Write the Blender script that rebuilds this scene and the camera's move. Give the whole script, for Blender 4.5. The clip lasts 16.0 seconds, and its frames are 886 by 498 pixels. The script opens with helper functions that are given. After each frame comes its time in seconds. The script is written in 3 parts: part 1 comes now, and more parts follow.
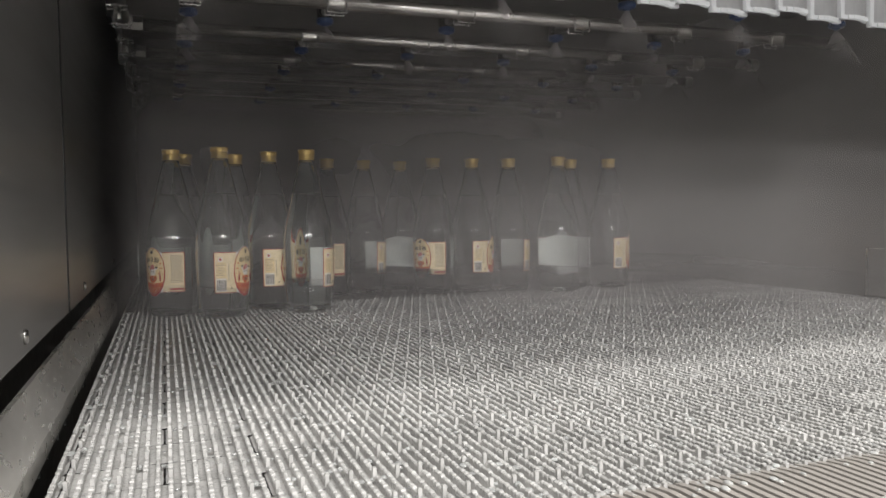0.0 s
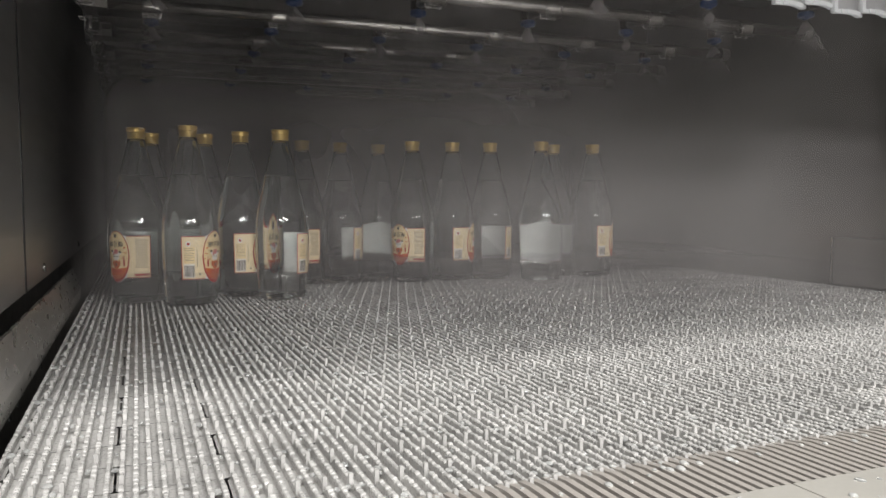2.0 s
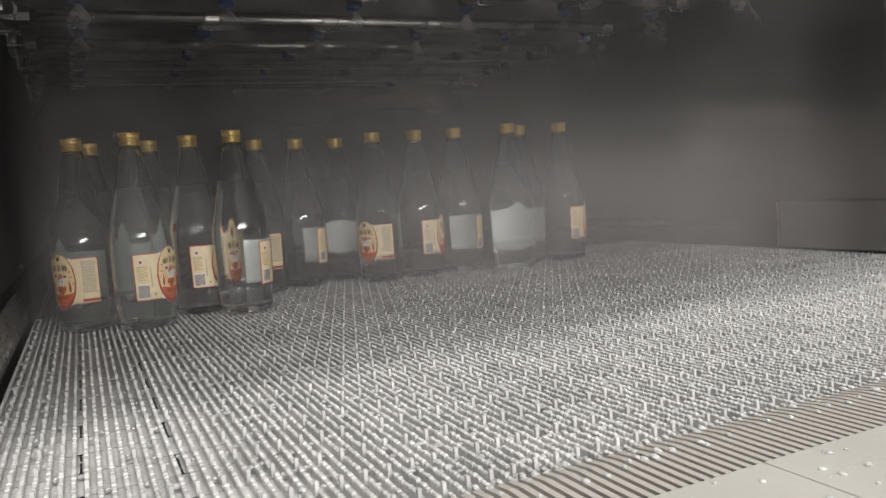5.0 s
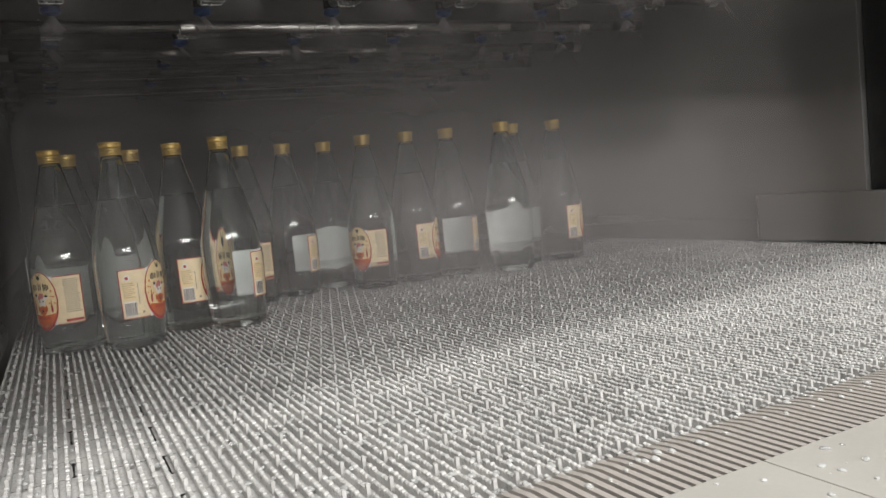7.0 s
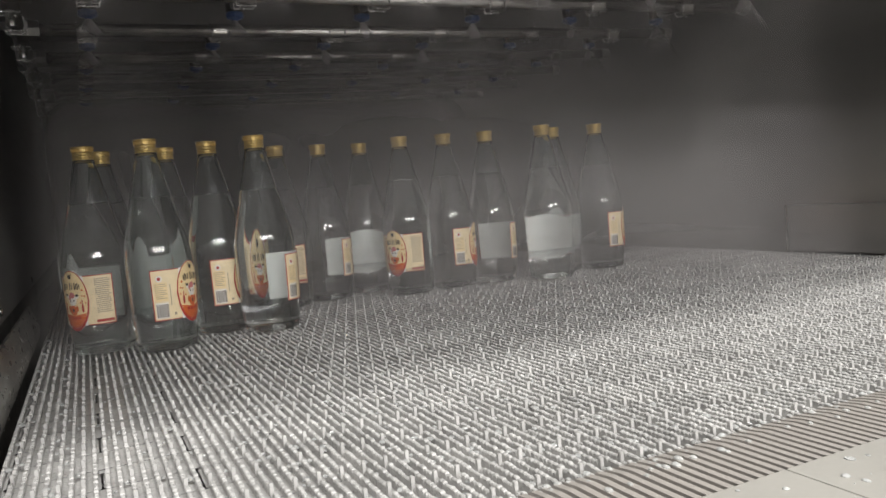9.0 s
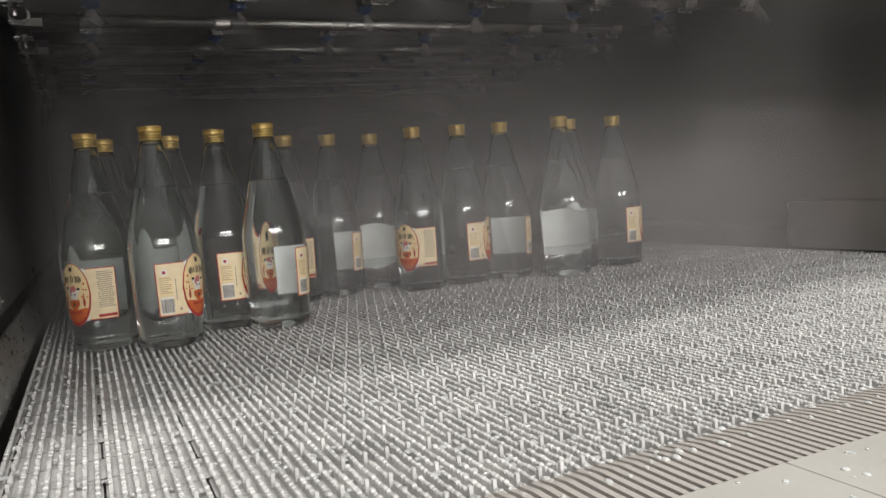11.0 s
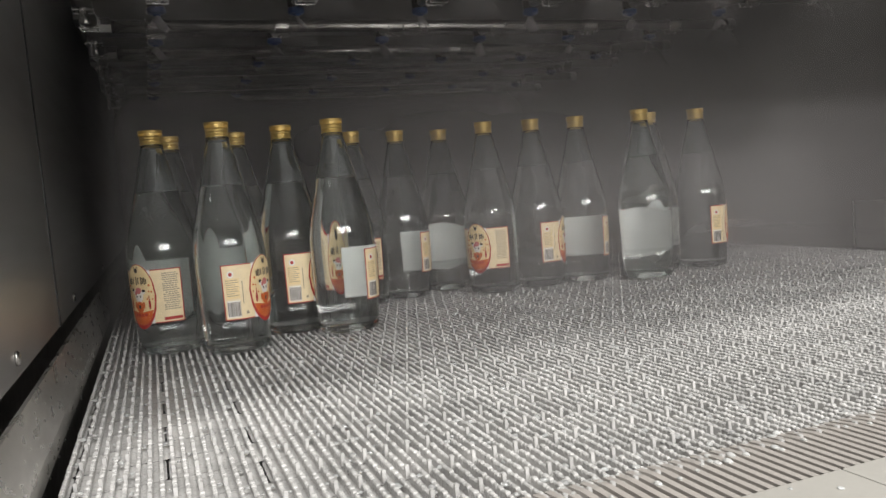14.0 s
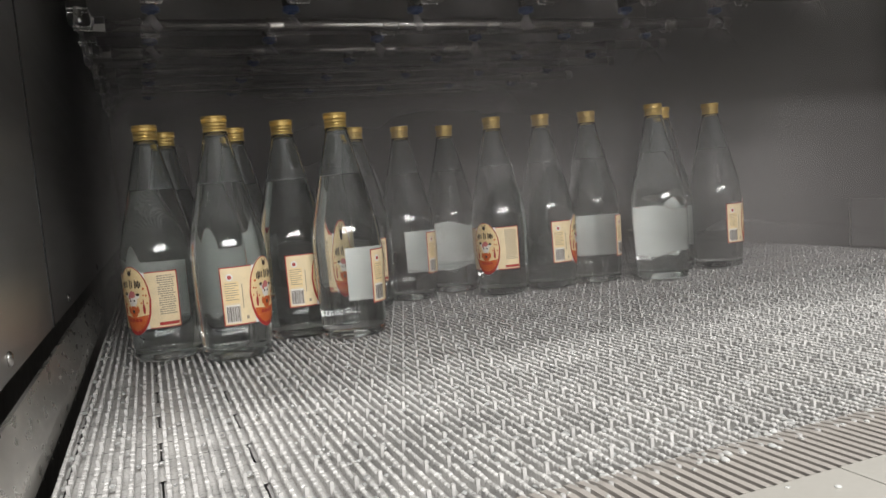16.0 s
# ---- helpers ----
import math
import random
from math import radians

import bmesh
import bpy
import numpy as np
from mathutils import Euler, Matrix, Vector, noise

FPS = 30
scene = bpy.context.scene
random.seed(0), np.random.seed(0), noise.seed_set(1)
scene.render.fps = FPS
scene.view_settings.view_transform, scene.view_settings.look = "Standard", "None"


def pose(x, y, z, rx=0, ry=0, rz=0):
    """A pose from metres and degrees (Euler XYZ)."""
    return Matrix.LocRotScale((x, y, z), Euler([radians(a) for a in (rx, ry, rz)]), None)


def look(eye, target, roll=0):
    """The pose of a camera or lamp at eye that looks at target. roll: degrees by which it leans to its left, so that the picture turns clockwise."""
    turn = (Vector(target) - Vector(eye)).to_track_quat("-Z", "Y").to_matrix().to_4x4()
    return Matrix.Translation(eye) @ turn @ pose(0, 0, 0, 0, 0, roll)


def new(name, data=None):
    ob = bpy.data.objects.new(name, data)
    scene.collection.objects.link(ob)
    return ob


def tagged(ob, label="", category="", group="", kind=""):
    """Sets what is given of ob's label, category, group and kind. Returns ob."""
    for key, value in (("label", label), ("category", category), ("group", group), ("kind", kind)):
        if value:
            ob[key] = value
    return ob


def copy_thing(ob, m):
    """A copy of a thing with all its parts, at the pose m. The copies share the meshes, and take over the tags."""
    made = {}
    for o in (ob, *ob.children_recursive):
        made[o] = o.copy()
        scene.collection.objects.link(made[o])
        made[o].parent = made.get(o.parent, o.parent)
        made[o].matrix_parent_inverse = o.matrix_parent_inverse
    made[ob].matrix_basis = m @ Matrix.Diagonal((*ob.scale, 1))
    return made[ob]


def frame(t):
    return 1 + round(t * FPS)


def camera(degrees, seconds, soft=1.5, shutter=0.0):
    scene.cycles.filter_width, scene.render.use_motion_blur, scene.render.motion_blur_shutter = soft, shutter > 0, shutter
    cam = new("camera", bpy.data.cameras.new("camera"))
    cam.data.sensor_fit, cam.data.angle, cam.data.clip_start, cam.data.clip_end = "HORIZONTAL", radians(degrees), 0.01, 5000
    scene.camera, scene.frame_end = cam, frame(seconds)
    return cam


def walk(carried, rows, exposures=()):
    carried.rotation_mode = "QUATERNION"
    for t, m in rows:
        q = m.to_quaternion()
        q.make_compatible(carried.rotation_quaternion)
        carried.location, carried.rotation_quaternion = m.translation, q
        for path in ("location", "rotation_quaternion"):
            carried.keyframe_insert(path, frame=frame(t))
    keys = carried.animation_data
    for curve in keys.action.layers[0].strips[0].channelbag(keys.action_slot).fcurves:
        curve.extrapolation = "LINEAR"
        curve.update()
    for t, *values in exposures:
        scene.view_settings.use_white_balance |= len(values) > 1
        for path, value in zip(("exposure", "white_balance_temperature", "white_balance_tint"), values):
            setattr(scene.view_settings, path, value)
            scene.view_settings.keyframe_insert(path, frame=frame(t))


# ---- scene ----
# World: x across the tunnel, y along it away from the camera, z up; the tops of the belt's ribs lie at z = 0.
SPEED = 0.02432          # metres a second, towards the camera
SECONDS = 16.0
cam = camera(60.12, SECONDS, soft=1.5)
ROWS = [
    (0.0, -0.0066, -0.0055, 0.1631, -20.00, -2.63, 0.82),
    (0.5, 0.0011, -0.0045, 0.1589, -21.29, -2.56, 0.44),
    (1.0, 0.0042, -0.0058, 0.1569, -21.91, -2.62, 0.34),
    (1.5, 0.0047, -0.0059, 0.1563, -21.87, -2.86, 0.24),
    (2.0, 0.0052, -0.0043, 0.1565, -21.76, -3.48, 0.24),
    (2.5, 0.0070, -0.0041, 0.1578, -21.83, -4.29, 0.64),
    (3.0, 0.0084, -0.0037, 0.1611, -22.19, -4.64, 1.68),
    (3.5, 0.0087, -0.0035, 0.1638, -22.67, -4.72, 2.56),
    (4.0, 0.0096, -0.0007, 0.1664, -23.93, -4.75, 2.70),
    (6.5, -0.0010, 0.0075, 0.1737, -26.94, -4.81, 6.29),
    (7.0, -0.0012, 0.0090, 0.1759, -27.21, -4.93, 6.07),
    (7.5, -0.0027, 0.0075, 0.1747, -26.89, -4.54, 5.98),
    (8.0, -0.0035, 0.0049, 0.1755, -26.13, -4.13, 5.79),
    (8.5, -0.0030, 0.0052, 0.1742, -25.54, -4.12, 5.52),
    (9.0, -0.0026, 0.0053, 0.1730, -25.24, -4.25, 5.19),
    (11.5, -0.0038, 0.0053, 0.1704, -25.00, -4.56, 4.59),
    (12.0, -0.0036, 0.0009, 0.1721, -23.99, -4.23, 4.55),
    (12.5, -0.0030, 0.0002, 0.1724, -23.13, -4.13, 4.55),
    (13.0, -0.0032, 0.0009, 0.1714, -22.41, -4.21, 4.54),
    (13.5, -0.0035, -0.0019, 0.1716, -21.63, -4.28, 4.63),
    (14.0, -0.0037, -0.0024, 0.1729, -20.98, -4.41, 4.85),
    (14.5, -0.0023, -0.0020, 0.1725, -20.70, -4.44, 5.08),
    (15.0, -0.0014, -0.0017, 0.1716, -20.84, -4.42, 5.18),
    (15.5, -0.0018, -0.0005, 0.1707, -21.10, -4.39, 5.11),
    (16.0, -0.0021, -0.0001, 0.1720, -21.26, -4.47, 4.98),
]
walk(cam, [(t, pose(x, y, z, 90 + pitch, roll, yaw)) for t, x, y, z, yaw, pitch, roll in ROWS])

# ---- light: the hall's ceiling lights and added fill lamps, outside the tunnel's mouth ----
world = bpy.data.worlds.new("hall_air")
scene.world = world
world.use_nodes = True
world.node_tree.nodes["Background"].inputs[0].default_value = (0.9, 0.95, 1.0, 1)
world.node_tree.nodes["Background"].inputs[1].default_value = 0.02
scene.view_settings.exposure = 0.0


def area(name, x, y, z, target, sx, sy, watts, colour):
    d = bpy.data.lights.new(name, "AREA")
    d.shape, d.size, d.size_y, d.energy, d.color = "RECTANGLE", sx, sy, watts, colour
    ob = new(name, d)
    ob.matrix_world = look((x, y, z), target)
    return ob


area("hall_light_over_a", -0.42, -0.85, 2.35, (0.2, 0.5, 0.0), 0.30, 0.55, 36, (1.0, 0.98, 0.95))
area("hall_light_over_b", 0.52, -0.85, 2.35, (0.2, 0.5, 0.0), 0.30, 0.55, 36, (1.0, 0.98, 0.95))
# broad low fills, added to brighten the bottles, steam and pipes
area("hall_fill_far_a", -1.25, -5.2, 1.4, (0.4, 1.2, 0.2), 2.4, 0.5, 140, (1.0, 0.98, 0.96))
area("hall_fill_far_b", 1.25, -5.2, 1.4, (0.4, 1.2, 0.2), 2.4, 0.5, 140, (1.0, 0.98, 0.96))
# general fill, added to raise the hall's ambient light
area("hall_fill_room", 0.3, -3.0, 3.4, (0.3, -3.0, 0.0), 3.0, 1.2, 100, (1.0, 0.98, 0.96))

# ---- materials ----


def material(name, colour, rough=0.5, metal=0.0, vary=0.25, scale=20.0, bump=0.2, fine=200.0, spec=0.5, other=None, stretch=None,
             rough_vary=0.15, per_piece=0.0, bump_dist=0.001):
    """A worn surface: two scales of noise in colour, roughness and relief."""
    m = bpy.data.materials.new(name)
    m.use_nodes = True
    nt = m.node_tree
    b = nt.nodes["Principled BSDF"]
    b.inputs["Metallic"].default_value = metal
    b.inputs["Specular IOR Level"].default_value = spec
    tc = nt.nodes.new("ShaderNodeTexCoord")
    src = tc.outputs["Object"]
    if stretch:
        mp = nt.nodes.new("ShaderNodeMapping")
        mp.inputs["Scale"].default_value = stretch
        nt.links.new(src, mp.inputs[0])
        src = mp.outputs[0]
    n1, n2 = nt.nodes.new("ShaderNodeTexNoise"), nt.nodes.new("ShaderNodeTexNoise")
    for n, s, d in ((n1, scale, 4.0), (n2, fine, 6.0)):
        n.inputs["Scale"].default_value, n.inputs["Detail"].default_value = s, d
        nt.links.new(src, n.inputs["Vector"])
    mix = nt.nodes.new("ShaderNodeMix")
    mix.data_type = "RGBA"
    o = other or tuple(c * (1 - vary) for c in colour)
    mix.inputs[6].default_value, mix.inputs[7].default_value = (*colour, 1), (*o, 1)
    ramp = nt.nodes.new("ShaderNodeValToRGB")
    ramp.color_ramp.elements[0].position, ramp.color_ramp.elements[1].position = 0.38, 0.66
    nt.links.new(n1.outputs["Fac"], ramp.inputs[0])
    nt.links.new(ramp.outputs[0], mix.inputs[0])
    last = mix.outputs[2]
    if per_piece:
        oi = nt.nodes.new("ShaderNodeObjectInfo")
        mr = nt.nodes.new("ShaderNodeMapRange")
        mr.inputs[3].default_value, mr.inputs[4].default_value = 1 - per_piece, 1.0
        nt.links.new(oi.outputs["Random"], mr.inputs[0])
        mul = nt.nodes.new("ShaderNodeMix")
        mul.data_type, mul.blend_type = "RGBA", "MULTIPLY"
        mul.inputs[0].default_value = 1.0
        nt.links.new(last, mul.inputs[6])
        nt.links.new(mr.outputs[0], mul.inputs[7])
        last = mul.outputs[2]
    nt.links.new(last, b.inputs["Base Color"])
    mr = nt.nodes.new("ShaderNodeMapRange")
    mr.inputs[3].default_value, mr.inputs[4].default_value = max(0.02, rough - rough_vary), min(1, rough + rough_vary)
    nt.links.new(n2.outputs["Fac"], mr.inputs[0])
    nt.links.new(mr.outputs[0], b.inputs["Roughness"])
    if bump:
        bp = nt.nodes.new("ShaderNodeBump")
        bp.inputs["Strength"].default_value, bp.inputs["Distance"].default_value = bump, bump_dist
        nt.links.new(n2.outputs["Fac"], bp.inputs["Height"])
        nt.links.new(bp.outputs[0], b.inputs["Normal"])
    return m


def glass(name, colour, ior, rough=0.0, wet=0.0, fog=0.0):
    m = bpy.data.materials.new(name)
    m.use_nodes = True
    nt = m.node_tree
    nt.nodes.remove(nt.nodes["Principled BSDF"])
    g = nt.nodes.new("ShaderNodeBsdfGlass")
    g.inputs["Color"].default_value = (*colour, 1)
    g.inputs["Roughness"].default_value, g.inputs["IOR"].default_value = rough, ior
    if wet:
        tc, n, bp = nt.nodes.new("ShaderNodeTexCoord"), nt.nodes.new("ShaderNodeTexNoise"), nt.nodes.new("ShaderNodeBump")
        n.inputs["Scale"].default_value, n.inputs["Detail"].default_value = 42.0, 4.0
        bp.inputs["Strength"].default_value, bp.inputs["Distance"].default_value = wet, 0.001
        nt.links.new(tc.outputs["Object"], n.inputs["Vector"])
        nt.links.new(n.outputs["Fac"], bp.inputs["Height"])
        nt.links.new(bp.outputs[0], g.inputs["Normal"])
    last = g.outputs[0]
    if fog:   # a film in patches: condensation on the bottles, painted white glint in the drops
        d, tl, mx, half = (nt.nodes.new(k) for k in ("ShaderNodeBsdfDiffuse", "ShaderNodeBsdfTranslucent", "ShaderNodeMixShader", "ShaderNodeMixShader"))
        d.inputs[0].default_value = tl.inputs[0].default_value = (0.85, 0.86, 0.85, 1)
        fn, mr = nt.nodes.new("ShaderNodeTexNoise"), nt.nodes.new("ShaderNodeMapRange")
        fn.inputs["Scale"].default_value, fn.inputs["Detail"].default_value = 22.0, 5.0
        mr.inputs[1].default_value, mr.inputs[2].default_value, mr.inputs[3].default_value, mr.inputs[4].default_value = 0.3, 0.7, 0.6 * fog, 1.4 * fog
        nt.links.new(nt.nodes.new("ShaderNodeTexCoord").outputs["Object"], fn.inputs["Vector"])
        nt.links.new(fn.outputs["Fac"], mr.inputs[0])
        nt.links.new(d.outputs[0], half.inputs[1])
        nt.links.new(tl.outputs[0], half.inputs[2])
        half.inputs[0].default_value = 0.4
        nt.links.new(mr.outputs[0], mx.inputs[0])
        nt.links.new(last, mx.inputs[1])
        nt.links.new(half.outputs[0], mx.inputs[2])
        last = mx.outputs[0]
    nt.links.new(last, nt.nodes["Material Output"].inputs[0])
    return m


def mist(name, dense, scale, low, high, slope=(0.0, 0.0), tint=(0.95, 0.91, 0.905), zspan=(0.55, 0.0), xspan=(-0.15, 1.0), floor=0.45, yspan=None, fade=()):
    """Thin steam: mostly clear, with soft drifting swathes that scatter light; slope thickens it along x and z."""
    m = bpy.data.materials.new(name)
    m.use_nodes = True
    nt = m.node_tree
    nt.nodes.remove(nt.nodes["Principled BSDF"])
    tc = nt.nodes.new("ShaderNodeTexCoord")
    mp = nt.nodes.new("ShaderNodeMapping")
    mp.inputs["Scale"].default_value = (1.0, 1.0, 0.55)
    n = nt.nodes.new("ShaderNodeTexNoise")
    n.inputs["Scale"].default_value, n.inputs["Detail"].default_value, n.inputs["Roughness"].default_value = scale, 3.0, 0.5
    n.inputs["Distortion"].default_value = 0.6
    nt.links.new(tc.outputs["Object"], mp.inputs[0])
    nt.links.new(mp.outputs[0], n.inputs["Vector"])
    mr = nt.nodes.new("ShaderNodeMapRange")
    mr.interpolation_type = "SMOOTHSTEP"
    mr.inputs[1].default_value, mr.inputs[2].default_value = low, high
    mr.inputs[3].default_value, mr.inputs[4].default_value = floor * dense, dense
    nt.links.new(n.outputs["Fac"], mr.inputs[0])
    sep = nt.nodes.new("ShaderNodeSeparateXYZ")
    nt.links.new(tc.outputs["Object"], sep.inputs[0])
    last = mr.outputs[0]
    for axis, (k, a, b) in zip(("X", "Z", "Y"), slope_spans(slope, zspan, xspan, yspan)):
        if not k:
            continue
        g = nt.nodes.new("ShaderNodeMapRange")
        g.interpolation_type = "SMOOTHSTEP"
        g.inputs[1].default_value, g.inputs[2].default_value = a, b
        g.inputs[3].default_value, g.inputs[4].default_value = 1 - k, 1.0
        nt.links.new(sep.outputs[axis], g.inputs[0])
        mul = nt.nodes.new("ShaderNodeMath")
        mul.operation = "MULTIPLY"
        nt.links.new(last, mul.inputs[0])
        nt.links.new(g.outputs[0], mul.inputs[1])
        last = mul.outputs[0]
    for a, b in fade:      # thins out along the walls
        g = nt.nodes.new("ShaderNodeMapRange")
        g.interpolation_type = "SMOOTHSTEP"
        g.inputs[1].default_value, g.inputs[2].default_value = a, b
        nt.links.new(sep.outputs["X"], g.inputs[0])
        mul = nt.nodes.new("ShaderNodeMath")
        mul.operation = "MULTIPLY"
        nt.links.new(last, mul.inputs[0])
        nt.links.new(g.outputs[0], mul.inputs[1])
        last = mul.outputs[0]
    tr, df, tl = nt.nodes.new("ShaderNodeBsdfTransparent"), nt.nodes.new("ShaderNodeBsdfDiffuse"), nt.nodes.new("ShaderNodeBsdfTranslucent")
    df.inputs[0].default_value = tl.inputs[0].default_value = (*tint, 1)
    half, mix = nt.nodes.new("ShaderNodeMixShader"), nt.nodes.new("ShaderNodeMixShader")
    nt.links.new(df.outputs[0], half.inputs[1])
    nt.links.new(tl.outputs[0], half.inputs[2])
    nt.links.new(last, mix.inputs[0])
    nt.links.new(tr.outputs[0], mix.inputs[1])
    nt.links.new(half.outputs[0], mix.inputs[2])
    nt.links.new(mix.outputs[0], nt.nodes["Material Output"].inputs[0])
    return m


def milky(name, colour, clear, through_part):
    """Soft cloudy plastic: some light straight through, some scattered through, the rest scattered back."""
    m = bpy.data.materials.new(name)
    m.use_nodes = True
    nt = m.node_tree
    b = nt.nodes["Principled BSDF"]
    b.inputs["Base Color"].default_value, b.inputs["Roughness"].default_value = (*colour, 1), 0.35
    tr, tl, a, c = (nt.nodes.new(k) for k in ("ShaderNodeBsdfTransparent", "ShaderNodeBsdfTranslucent", "ShaderNodeMixShader", "ShaderNodeMixShader"))
    tc, n, mr = nt.nodes.new("ShaderNodeTexCoord"), nt.nodes.new("ShaderNodeTexNoise"), nt.nodes.new("ShaderNodeMapRange")
    n.inputs["Scale"].default_value, n.inputs["Detail"].default_value = 14.0, 4.0
    mr.inputs[3].default_value, mr.inputs[4].default_value = 0.5 * clear, 1.5 * clear
    nt.links.new(tc.outputs["Object"], n.inputs["Vector"])
    nt.links.new(n.outputs["Fac"], mr.inputs[0])
    tl.inputs[0].default_value = (*colour, 1)
    a.inputs[0].default_value = through_part
    nt.links.new(b.outputs[0], a.inputs[1])
    nt.links.new(tl.outputs[0], a.inputs[2])
    nt.links.new(mr.outputs[0], c.inputs[0])
    nt.links.new(a.outputs[0], c.inputs[1])
    nt.links.new(tr.outputs[0], c.inputs[2])
    nt.links.new(c.outputs[0], nt.nodes["Material Output"].inputs[0])
    return m


def slope_spans(slope, zspan, xspan, yspan):
    kx, kz = slope
    return ((kx, *xspan), (kz, *zspan), (1.0, *yspan) if yspan else (0.0, 0.0, 1.0))


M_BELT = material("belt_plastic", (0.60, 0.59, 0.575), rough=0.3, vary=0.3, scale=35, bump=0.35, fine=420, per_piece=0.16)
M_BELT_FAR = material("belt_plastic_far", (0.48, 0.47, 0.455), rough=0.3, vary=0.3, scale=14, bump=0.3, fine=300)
M_COMB = material("comb_plastic", (0.42, 0.39, 0.36), rough=0.42, vary=0.12, scale=12, bump=0.08, fine=300)
M_PLATE = material("plate_plastic", (0.43, 0.415, 0.38), rough=0.45, vary=0.1, scale=7, bump=0.05, fine=240)
M_STEEL = material("brushed_steel", (0.44, 0.43, 0.415), rough=0.33, metal=0.8, vary=0.3, scale=3, bump=0.08, fine=60, stretch=(1, 0.06, 1), rough_vary=0.08)
M_RAIL = material("worn_rail_steel", (0.62, 0.60, 0.56), rough=0.3, metal=0.65, vary=0.4, scale=14, bump=0.25, fine=120, stretch=(1, 0.35, 1), rough_vary=0.14)
M_STEEL_DARK = material("dark_mottled_steel", (0.30, 0.29, 0.28), rough=0.4, metal=1.0, vary=0.4, scale=4, bump=0.15, fine=90)
M_PIPE = material("polished_pipe", (0.78, 0.76, 0.73), rough=0.19, metal=1.0, vary=0.3, scale=18, bump=0.1, fine=150, rough_vary=0.07)
M_WIRE = material("spring_wire", (0.75, 0.74, 0.72), rough=0.25, metal=1.0, vary=0.2, scale=60, bump=0.0)
M_BLUE = material("blue_plastic", (0.012, 0.05, 0.17), rough=0.4, vary=0.3, scale=60, bump=0.1)
M_RUBBER = material("black_rubber", (0.02, 0.02, 0.02), rough=0.6, vary=0.4, scale=30, bump=0.2)
M_CURTAIN = milky("milky_curtain", (0.70, 0.70, 0.71), 0.42, 0.84)
M_HEM = milky("milky_hem", (0.74, 0.75, 0.76), 0.25, 0.75)
M_HALL = material("hall_paint", (0.55, 0.55, 0.53), rough=0.7, vary=0.15, scale=0.6, bump=0.1, fine=20)
M_CONCRETE = material("hall_concrete", (0.30, 0.29, 0.28), rough=0.6, vary=0.3, scale=1.2, bump=0.2, fine=40)
M_GLASS = glass("bottle_glass", (0.965, 0.98, 0.975), 1.44, wet=0.09, fog=0.018)
M_WATER = glass("water_top", (0.95, 0.98, 0.98), 1.34)
# white mixed into these drops stands in for their bright glints
M_BEAD = glass("water_bead", (1, 1, 1), 1.33, fog=0.4)
M_DROP = glass("water_drop", (1, 1, 1), 1.33, fog=0.62)
M_CAP = material("gold_cap", (0.82, 0.59, 0.20), rough=0.3, metal=0.6, vary=0.12, scale=40, bump=0.0, fine=60, rough_vary=0.05)
M_PAPER = material("label_paper", (0.80, 0.80, 0.78), rough=0.6, vary=0.06, scale=60, bump=0.1, fine=500)
M_CREAM = material("print_cream", (0.80, 0.66, 0.42), rough=0.4, vary=0.08, scale=80, bump=0.0)
M_YELLOW = material("print_yellow", (0.82, 0.64, 0.35), rough=0.4, vary=0.1, scale=80, bump=0.0)
M_RED = material("print_red", (0.42, 0.03, 0.025), rough=0.4, vary=0.2, scale=80, bump=0.0)
M_ORANGE = material("print_orange", (0.60, 0.13, 0.03), rough=0.4, vary=0.2, scale=80, bump=0.0)
M_PINK = material("print_pink", (0.62, 0.20, 0.19), rough=0.4, vary=0.2, scale=80, bump=0.0)
M_INK = material("print_ink", (0.05, 0.035, 0.03), rough=0.4, vary=0.2, scale=80, bump=0.0)
M_GREYINK = material("print_grey", (0.33, 0.27, 0.20), rough=0.4, vary=0.2, scale=80, bump=0.0)
M_WHITE = material("print_white", (0.80, 0.76, 0.70), rough=0.4, vary=0.08, scale=80, bump=0.0)

# ---- mesh helpers ----


def part(name, bm, mat, parent=None, label="", smooth=False):
    """Links a bmesh as one mesh object, under a thing or a part."""
    me = bpy.data.meshes.new(name)
    bm.to_mesh(me)
    bm.free()
    me.materials.append(mat)
    if smooth:
        me.polygons.foreach_set("use_smooth", [True] * len(me.polygons))
    ob = new(name, me)
    if parent:
        ob.parent = parent
    return tagged(ob, label)


def add_box(bm, x0, y0, z0, x1, y1, z1, bevel=0.0, m=None):
    mat = Matrix.LocRotScale(((x0 + x1) / 2, (y0 + y1) / 2, (z0 + z1) / 2), None, (x1 - x0, y1 - y0, z1 - z0))
    vs = bmesh.ops.create_cube(bm, size=1, matrix=(m @ mat) if m else mat)["verts"]
    if bevel:
        es = list({e for v in vs for e in v.link_edges})
        bmesh.ops.bevel(bm, geom=es, offset=bevel, segments=2, affect="EDGES", profile=0.7)
    return bm


def box(x0, y0, z0, x1, y1, z1, bevel=0.0):
    return add_box(bmesh.new(), x0, y0, z0, x1, y1, z1, bevel)


